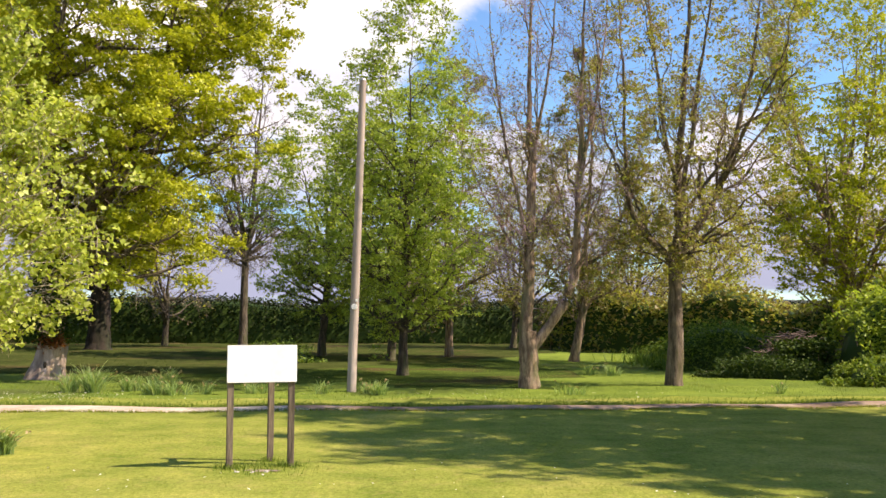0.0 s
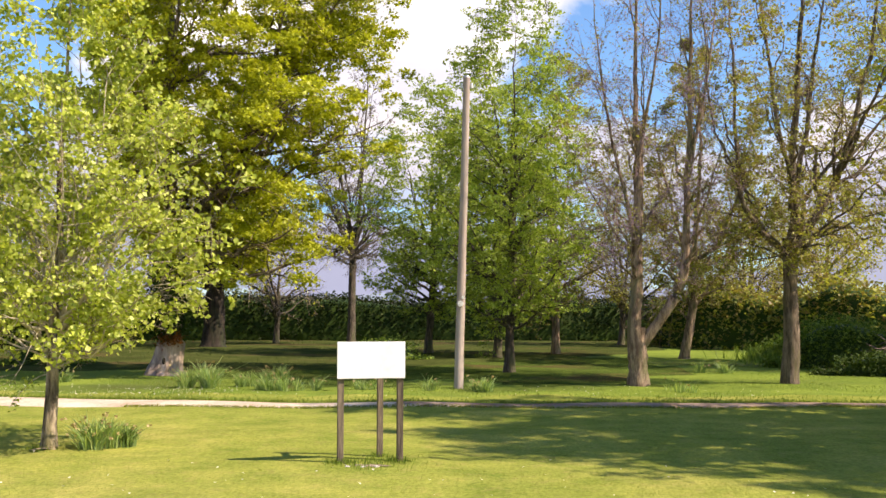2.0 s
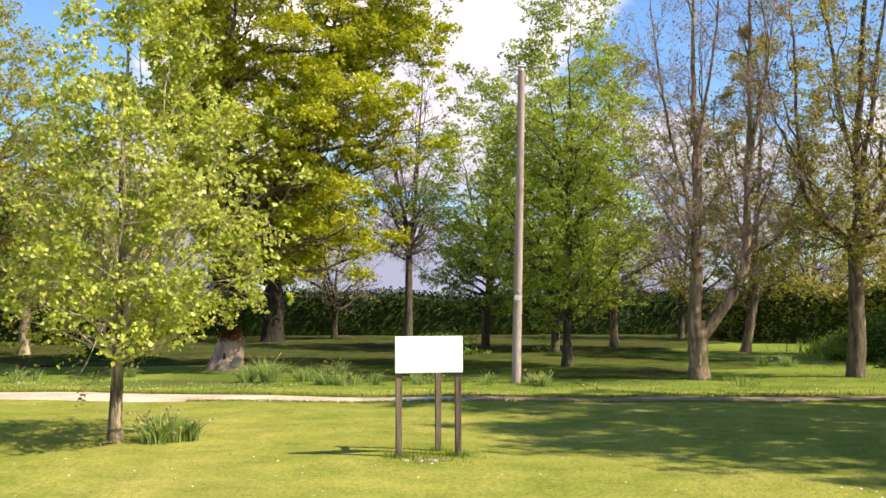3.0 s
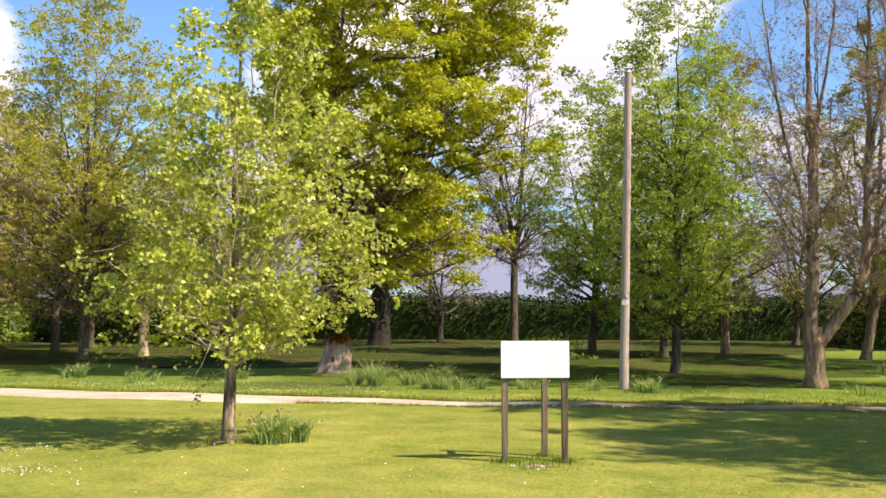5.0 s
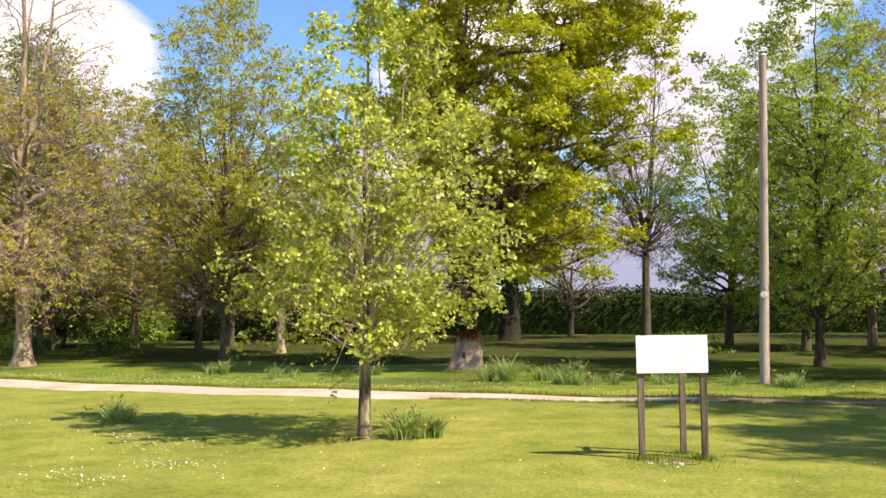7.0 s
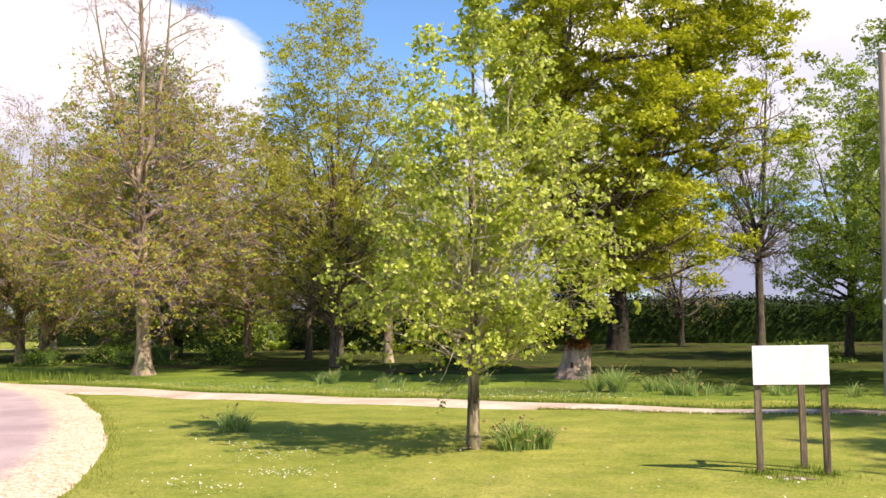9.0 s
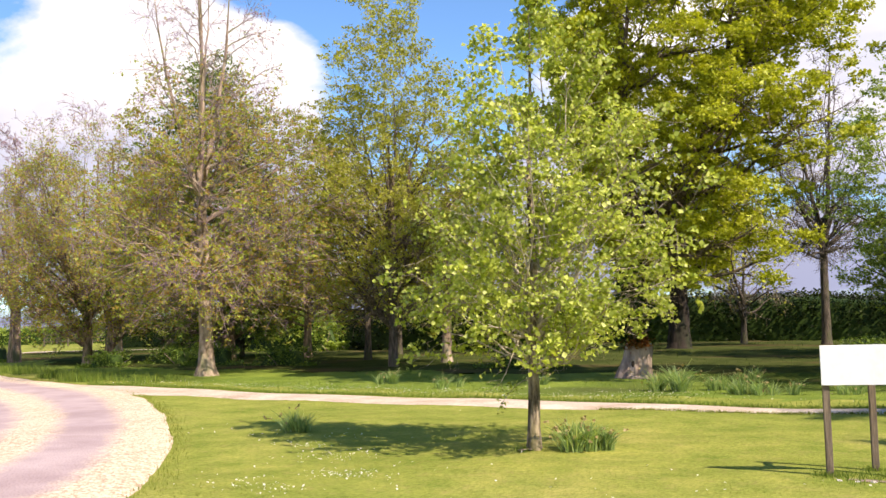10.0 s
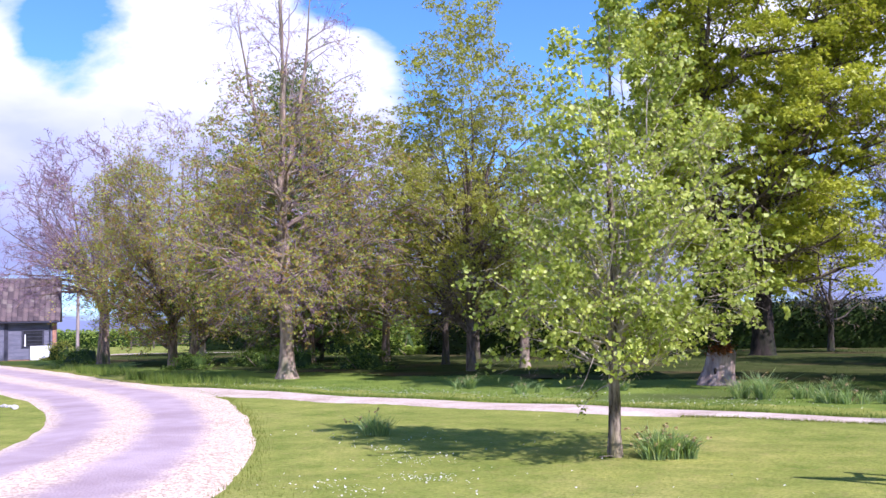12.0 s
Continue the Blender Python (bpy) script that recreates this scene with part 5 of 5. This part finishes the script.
# ---------- details of the old oak ----------
def oak_details():
    rng = np.random.default_rng(51)
    ob = tagged(thing("ivy_growth", -9.41, 23.5), "dark ivy and reddish shoots clinging to the oak trunk", "ivy")
    n = 5200
    z = rng.uniform(0.86, 3.6, n); a = rng.uniform(0, 2 * math.pi, n)
    r = 0.33 - 0.012 * z + np.abs(rng.normal(size=n)) * 0.10
    v, f = blades(rng, np.stack([np.cos(a) * r, np.sin(a) * r, z], -1), 0.09)
    child("ivy_leaves", mesh_of("ivy_leaves", v, f, LEAF_DARK), ob)["kind"] = "stuff"
    n = 420
    c = np.array([0.2, -0.34, 0.9]) + rng.normal(size=(n, 3)) * np.array([0.16, 0.08, 0.09])
    v, f = blades(rng, c, 0.075)
    child("shoot_growth", mesh_of("shoot_growth", v, f, LEAF_RED), ob, "reddish young shoot growth")["kind"] = "stuff"
    hollow = tagged(thing("trunk_hollow", -9.41, 23.5), "small dark ellipsoid for the shaded hole in the pale oak trunk", "tree hollow")
    # no opening is cut: a near-black ellipsoid stands for the shaded hole
    bm = bmesh.new()
    bmesh.ops.create_uvsphere(bm, u_segments=14, v_segments=8, radius=1.0, matrix=Matrix.Translation((0.05, -0.355, 0.36)) @ Matrix.Diagonal((0.042, 0.04, 0.085, 1)))
    part("hole", bm, HOLLOW_SHADE, hollow, smooth=True)
    # swollen foot of the trunk, wider on one side, with folds running down it
    rows, sides = ((-0.08, -0.12, 0.48), (0.05, -0.10, 0.455), (0.18, -0.07, 0.42), (0.34, -0.01, 0.385), (0.5, 0.04, 0.355), (0.64, 0.07, 0.345), (0.76, 0.09, 0.34), (0.85, 0.09, 0.31), (0.9, 0.09, 0.24)), 36
    a = np.arange(sides) * 2 * math.pi / sides
    v = []
    for z, cx, rr in rows:
        fold = 1 + 0.05 * np.sin(a * 5 + 1.0 + z) + 0.03 * np.sin(a * 11 + z * 3) + rng.normal(size=sides) * 0.008
        v.append(np.stack([cx + np.cos(a) * rr * fold, np.sin(a) * rr * 0.95 * fold, np.full(sides, z) + 0.02 * np.sin(a * 3 + z * 4)], -1))
    q = np.arange(len(rows) * sides).reshape(len(rows), sides)
    f = np.stack([q[:-1], np.roll(q, -1, 1)[:-1], np.roll(q, -1, 1)[1:], q[1:]], -1).reshape(-1, 4)
    child("trunk_foot", mesh_of("trunk_foot", np.concatenate(v), f, BARK_OAK, True), hollow, "swollen pale foot of the trunk")


oak_details()


# ---------- small things on the lawn ----------
def stone(x, y, r, seed, group="stones"):
    rng = np.random.default_rng(seed)
    bm = bmesh.new()
    bmesh.ops.create_icosphere(bm, subdivisions=2, radius=r)
    for vert in bm.verts:
        vert.co *= 1 + 0.35 * noise.noise(vert.co / r * 1.3 + Vector((seed, 0, 0)))
        vert.co.z *= 0.6
    me = bpy.data.meshes.new("stone")
    bm.to_mesh(me); bm.free()
    me.materials.append(FLINT)
    ob = new("stone", me)
    ob.matrix_basis = pose(x, y, r * 0.3, 0, 0, rng.uniform(0, 360))
    return tagged(ob, "pale rough stone lying in the grass", "stone", group)


for i in range(9):
    stone(-1.91 + 0.05 * i - 0.25 + 0.04 * math.sin(i * 3.1), 9.98 + 0.06 * math.sin(i * 2.3), 0.018 + 0.008 * (i % 3), 300 + i, "stones at the sign")
for i in range(14):
    a = i * 0.55
    stone(-20.55 - 0.16 * i, 11.62 + 0.03 * i + 0.12 * math.sin(a), 0.045 + 0.02 * (i % 3), 330 + i, "stones edging the island lawn")

rngs = np.random.default_rng(61)
v = np.stack([np.cos(np.arange(28) * 2 * np.pi / 28) * 0.2, np.sin(np.arange(28) * 2 * np.pi / 28) * 0.06, 0 * np.arange(28)], -1) * rngs.uniform(0.75, 1.2, 28)[:, None]
soil = new("bare_patch", mesh_of("bare_patch", np.concatenate([v, [[0, 0, 0.012]]]), np.stack([np.arange(28), np.roll(np.arange(28), -1), np.full(28, 28)], -1), SOIL))
soil.matrix_basis = pose(-1.84, 10.0, 0.022)
soil2 = new("bare_patch", soil.data)
soil2.matrix_basis = pose(-5.78, 10.82, 0.02, 0, 0, 70)
tagged(soil2, "dark bare soil round the foot of the young tree", "bare soil", kind="structure")
tagged(soil, "worn patch of bare soil in front of the sign", "bare soil", kind="structure")


# ---------- beyond the drive: fence, hedge, track ----------
def field_fence(a, b, count):
    ob = tagged(thing("field_fence", a[0], a[1]), "low grey wooden post and rail fence beyond the drive", "fence")
    d = Vector((b[0] - a[0], b[1] - a[1], 0))
    turn = math.atan2(d.y, d.x)
    for i in range(count):
        p = d * (i / (count - 1))
        part("post", box((0.1, 0.1, 1.25), (p.x, p.y, 0.52), 0.008, Matrix.Rotation(turn, 4, "Z")), POST_WOOD, ob)
    for i in range(count - 1):
        m = d * ((i + 0.5) / (count - 1))
        for z in (0.4, 0.72, 1.02):
            part("rail", box((d.length / (count - 1) + 0.06, 0.04, 0.09), (m.x, m.y, z), 0.005, Matrix.Rotation(turn, 4, "Z")), POST_WOOD, ob)
    return ob


field_fence((-79.0, 56.0), (-62.0, 61.0), 8)
leafy_mass("hedge", [(-98, 58), (-86, 64), (-72, 70), (-60, 75)], 2.2, 1.9, "distant clipped green hedge behind the fence", "hedge", LEAF_BEECH, 9000, 0.22, 63, 0.08, rounded=False)
strip("track", [(-60, 40.5), (-52, 43.5), (-45, 45.5), (-36, 47)], [(-61, 43.0), (-53, 46.0), (-46, 47.6), (-36, 48.4)], 0.03, LANE, "pale gravel track behind the trees", "track", 5, 0.05, 9)
leafy_mass("bush", [(-54.2, 32.6), (-53.6, 33.0), (-52.6, 33.1)], 0.8, 0.9, "low shrub with pale flowers at the barn corner", "bush", LEAF_OLIVE, 1500, 0.1, 65, 0.3)

# ---------- daffodils ----------
def daffodil_clump(x, y, w, h, count, seed, heads=0.05):
    rng = np.random.default_rng(seed)
    ob = tagged(thing("daffodil_clump", x, y), "clump of grey-green daffodil leaves with faded flowers", "daffodils", "daffodil clumps in the grass")
    # several tight bunches make up one clump
    bunch = rng.normal(size=(max(2, int(w * 9)), 2)) * np.array([w * 0.36, min(w, 0.5) * 0.3])
    own = rng.integers(0, len(bunch), count)
    base = bunch[own] + rng.normal(size=(count, 2)) * 0.045
    L = h * rng.uniform(0.75, 1.1, len(bunch))[own] * rng.uniform(0.45, 1.1, count)
    out = np.concatenate([(base - bunch[own]) * 3.0 + base * 0.3 + rng.normal(size=(count, 2)) * 0.2, np.zeros((count, 1))], 1)
    sag = rng.uniform(0.05, 0.45, count)[:, None]
    t = np.linspace(0, 1, 4)
    spine = np.stack([base[:, :1] + out[:, :1] * t ** 2 * L[:, None] * 1.5, base[:, 1:2] + out[:, 1:2] * t ** 2 * L[:, None] * 1.5, L[:, None] * (t - sag * t ** 3) - 0.02], -1)
    a = rng.uniform(0, math.pi, count)
    q = np.stack([np.cos(a), np.sin(a), np.zeros(count)], -1)
    wd = np.array([0.006, 0.007, 0.006, 0.001])
    v = np.stack([spine - q[:, None] * wd[None, :, None], spine + q[:, None] * wd[None, :, None]], 2).reshape(-1, 3)
    b = np.arange(count)[:, None, None] * 8 + np.arange(3)[None, :, None] * 2
    f = (b + np.array([0, 1, 3, 2])[None, None]).reshape(-1, 4)
    child("leaf_mass", mesh_of("leaf_mass", v, f, DAFF_LEAF), ob)["kind"] = "stuff"
    k = int(count * heads)
    if k:
        pts = spine[:k, 3] + np.array([0, 0, 0.02])
        v, f = blades(rng, np.repeat(pts, 4, 0), 0.04, aspect=0.8)
        child("faded_bloom", mesh_of("faded_bloom", v, f, STRAW), ob, "faded papery flower heads")["kind"] = "stuff"
    return ob


for i, (x, y, w, h, n) in enumerate(((-5.2, 11.2, 0.56, 0.43, 600), (-9.92, 11.35, 0.12, 0.42, 150), (-7.2, 19.5, 0.55, 0.62, 330), (-6.35, 20.0, 0.3, 0.52, 110), (-5.3, 19.4, 0.75, 0.42, 230), (-3.85, 19.6, 0.4, 0.36, 90),
                                     (-2.5, 19.4, 0.3, 0.42, 50), (-1.35, 19.6, 0.5, 0.38, 170), (2.6, 20.2, 0.6, 0.3, 60), (4.5, 25.8, 0.3, 0.42, 70), (3.9, 26.4, 0.15, 0.42, 35), (7.1, 20.6, 0.2, 0.38, 40),
                                     (-14.9, 20.4, 0.45, 0.48, 150), (-12.6, 19.6, 0.6, 0.36, 120), (-10.9, 20.8, 0.4, 0.4, 90), (-6.2, 22.5, 0.5, 0.45, 110))):
    daffodil_clump(x, y, w, h, int(n * 1.7), 200 + i)


# ---------- grass and daisies ----------
def inside(px, py, ring):
    r = np.array(ring)
    hit = np.zeros(len(px), bool)
    for (x1, y1), (x2, y2) in zip(r, np.roll(r, -1, axis=0)):
        cross = ((y1 > py) != (y2 > py)) & (px < (x2 - x1) * (py - y1) / (y2 - y1 + 1e-12) + x1)
        hit ^= cross
    return hit


def lane_edges(px):
    a, b = np.array(LANE_NEAR), np.array(LANE_FAR)
    return np.interp(px, a[:, 0], a[:, 1]), np.interp(px, b[:, 0], b[:, 1])


def on_grass(px, py, margin=0.05):
    near, far = lane_edges(px)
    return ~inside(px, py, DRIVE_IN + DRIVE_OUT[::-1]) & ~((py > near - margin) & (py < far + margin) & (px > -26))


def grass_sward(name, px, py, height, width, mat, label, seed, lean=0.5):
    rng = np.random.default_rng(seed)
    n = len(px)
    h = height * rng.uniform(0.5, 1.3, n)
    a = rng.uniform(0, 2 * math.pi, n)
    q = np.stack([np.cos(a), np.sin(a), 0 * a], -1) * (width * rng.uniform(0.7, 1.3, n))[:, None] * 0.5
    b = rng.uniform(0, 2 * math.pi, n)
    tip = np.stack([np.cos(b) * h * lean * rng.random(n), np.sin(b) * h * lean * rng.random(n), h], -1)
    foot = np.stack([px, py, ground_height(px, py) - 0.004], -1)
    v = np.stack([foot - q, foot + q, foot + tip], 1).reshape(-1, 3)
    ob = new(name, mesh_of(name, v, np.arange(n * 3).reshape(n, 3), mat))
    return tagged(ob, label, "grass", kind="stuff")


g = np.random.default_rng(5)
# mown blades on the near lawn, thinner with distance
r = 7.2 + 10.5 * g.random(130000) ** 1.25
a = np.radians(g.uniform(-28, 66, 130000))
px, py = -np.sin(a) * r, np.cos(a) * r
ok = on_grass(px, py) & (py < lane_edges(px)[0] + 0.05)
grass_sward("lawn_grass", px[ok], py[ok], 0.012, 0.008, GRASS_BLADE, "short mown grass blades of the sunlit lawn", 6, 1.5)
# longer grass on the verge and under the trees, in drifts
px, py = g.uniform(-34, 14, 150000), g.uniform(16.5, 34, 150000)
drift = np.sin(px * 1.3 + np.sin(py * 0.9) * 2) + np.sin(py * 1.7 + px * 0.4) + g.normal(size=150000) * 0.8
ok = on_grass(px, py, 0.0) & (py > lane_edges(px)[1]) & (drift > -0.2)
grass_sward("verge_grass", px[ok], py[ok], 0.045, 0.016, VERGE_BLADE, "rough uncut grass under the trees", 7, 0.8)
# herbs and ivy on the floor of the grove, their colour darkened for shade
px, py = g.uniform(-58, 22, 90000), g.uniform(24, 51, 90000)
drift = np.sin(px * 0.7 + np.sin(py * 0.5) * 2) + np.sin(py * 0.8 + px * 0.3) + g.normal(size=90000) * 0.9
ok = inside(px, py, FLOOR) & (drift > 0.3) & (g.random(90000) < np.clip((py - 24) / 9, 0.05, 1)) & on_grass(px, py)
grass_sward("grove_herbs", px[ok], py[ok], 0.10, 0.03, WOOD_HERB, "herbs and ivy on the grove floor, coloured dark for shade", 17, 1.0)
# longer tufts round the feet of the posts and the young tree
foot = np.concatenate([np.array(c) + g.normal(size=(n, 2)) * sp for c, n, sp in (((-2.19, 10.12), 220, 0.07), ((-1.6, 10.34), 220, 0.07), ((-1.87, 10.66), 120, 0.06), ((-1.88, 10.12), 320, 0.2), ((-5.85, 10.85), 300, 0.1), ((-1.89, 20.1), 200, 0.12))])
grass_sward("post_grass", foot[:, 0], foot[:, 1], 0.06, 0.008, VERGE_BLADE, "longer grass tufts round posts and trunk", 19, 0.6)
# tall grass and nettles on the bank at the wood edge
bt = g.random(9000)
bx, by = 6.9 + bt * 5.4 + g.normal(size=9000) * 0.5, 33.0 - bt * 4.4 + g.normal(size=9000) * 1.5
keep = np.sin(bx * 2.3) + np.sin(by * 1.7 + bx) + g.normal(size=9000) * 0.7 > -0.5
grass_sward("bank_grass", bx[keep], by[keep], 0.5, 0.04, LEAF_BRAMBLE, "tall pale green grass and nettles on the bank", 22, 1.1)
# tall grass along the verge near the drive
tx = g.uniform(-42, -21, 5500)
near, far = lane_edges(tx)
edge = np.interp(tx, [p[0] for p in DRIVE_OUT[::-1]], [p[1] for p in DRIVE_OUT[::-1]])
ty = np.where(tx < -25.5, edge + 0.4, far + 0.4) + np.abs(g.normal(size=5500)) * 0.8
keep = (np.sin(tx * 1.9) + np.sin(tx * 0.7 + 1) + g.normal(size=5500) * 0.7 > 0.1) & on_grass(tx, ty, 0.1)
grass_sward("tall_verge_grass", tx[keep], ty[keep], 0.30, 0.022, VERGE_BLADE, "tall grass and leaves along the drive verge", 20, 0.5)
# overhanging fringe along the lane and the drive
lx = g.uniform(-7, 12, 9000)
grass_sward("lane_lip", lx, lane_edges(lx)[0] + g.normal(size=9000) * 0.05, 0.045, 0.012, GRASS_BLADE, "low grass lip along the lane", 21, 0.8)
t = g.random(16000)
lx = g.uniform(-24, 12, 16000)
fringe = lane_edges(lx)[1] + np.abs(g.normal(size=16000)) * 0.16
grass_sward("lane_fringe", lx, fringe, 0.07, 0.014, VERGE_BLADE, "ragged grass fringe along the lane", 8, 0.8)
for name, edge, sgn, seed in (("drive_fringe", DRIVE_OUT, 1, 9),):
    e = smooth_line(edge, 0.1)
    i = g.integers(0, len(e), 9000)
    q = e[i] + np.stack([np.abs(g.normal(size=9000)) * 0.16 - 0.1, g.normal(size=9000) * 0.08], -1)
    grass_sward(name, q[:, 0], q[:, 1], 0.05, 0.01, GRASS_BLADE, "ragged grass edge beside the gravel", seed)


def daisies(name, spots, label, seed):
    rng = np.random.default_rng(seed)
    c = np.concatenate([np.stack([x + rng.normal(size=n) * sx, y + rng.normal(size=n) * sy], -1) for x, y, sx, sy, n in spots])
    c = c[on_grass(c[:, 0], c[:, 1], 0.1)]
    n = len(c)
    k = 6
    a = np.arange(k) * 2 * np.pi / k
    rad = rng.uniform(0.007, 0.013, n)
    z = ground_height(c[:, 0], c[:, 1]) + rng.uniform(0.025, 0.05, n)
    tilt = rng.normal(size=(n, 2)) * 0.3
    ring = np.stack([c[:, :1] + np.cos(a) * rad[:, None], c[:, 1:] + np.sin(a) * rad[:, None],
                     z[:, None] + (tilt[:, :1] * np.cos(a) + tilt[:, 1:] * np.sin(a)) * rad[:, None] + 0.004], -1)
    v = np.concatenate([ring, np.stack([c[:, 0], c[:, 1], z], -1)[:, None]], 1).reshape(-1, 3)
    b = np.arange(n)[:, None, None] * (k + 1)
    f = (b + np.stack([np.arange(k), np.roll(np.arange(k), -1), np.full(k, k)], -1)[None]).reshape(-1, 3)
    return tagged(new(name, mesh_of(name, v, f, PETAL)), label, "daisies", kind="stuff")


daisies("lawn_daisies", [(-6.6, 8.3, 0.28, 0.14, 90), (-7.7, 9.3, 0.35, 0.25, 70), (-8.6, 9.9, 0.3, 0.2, 40), (-7.0, 7.3, 0.35, 0.2, 70), (-9.6, 10.9, 0.8, 0.4, 35), (-6.0, 8.8, 2.0, 0.8, 25), (-8.5, 11, 2.0, 1.5, 18),
                        (1.5, 8.6, 2.5, 0.5, 40), (-3, 9, 2.5, 0.8, 30)], "white daisies scattered over the lawn", 31)
daisies("verge_daisies", [(-10, 18.0, 2.5, 0.25, 260), (-16, 18.6, 3.0, 0.3, 420), (-7.5, 18.5, 0.8, 0.4, 140), (-12, 19.0, 3.0, 0.6, 200), (2, 19.5, 3.0, 0.9, 90), (-20, 19.3, 2.0, 0.3, 160)], "white flowers along the grass verge", 32)
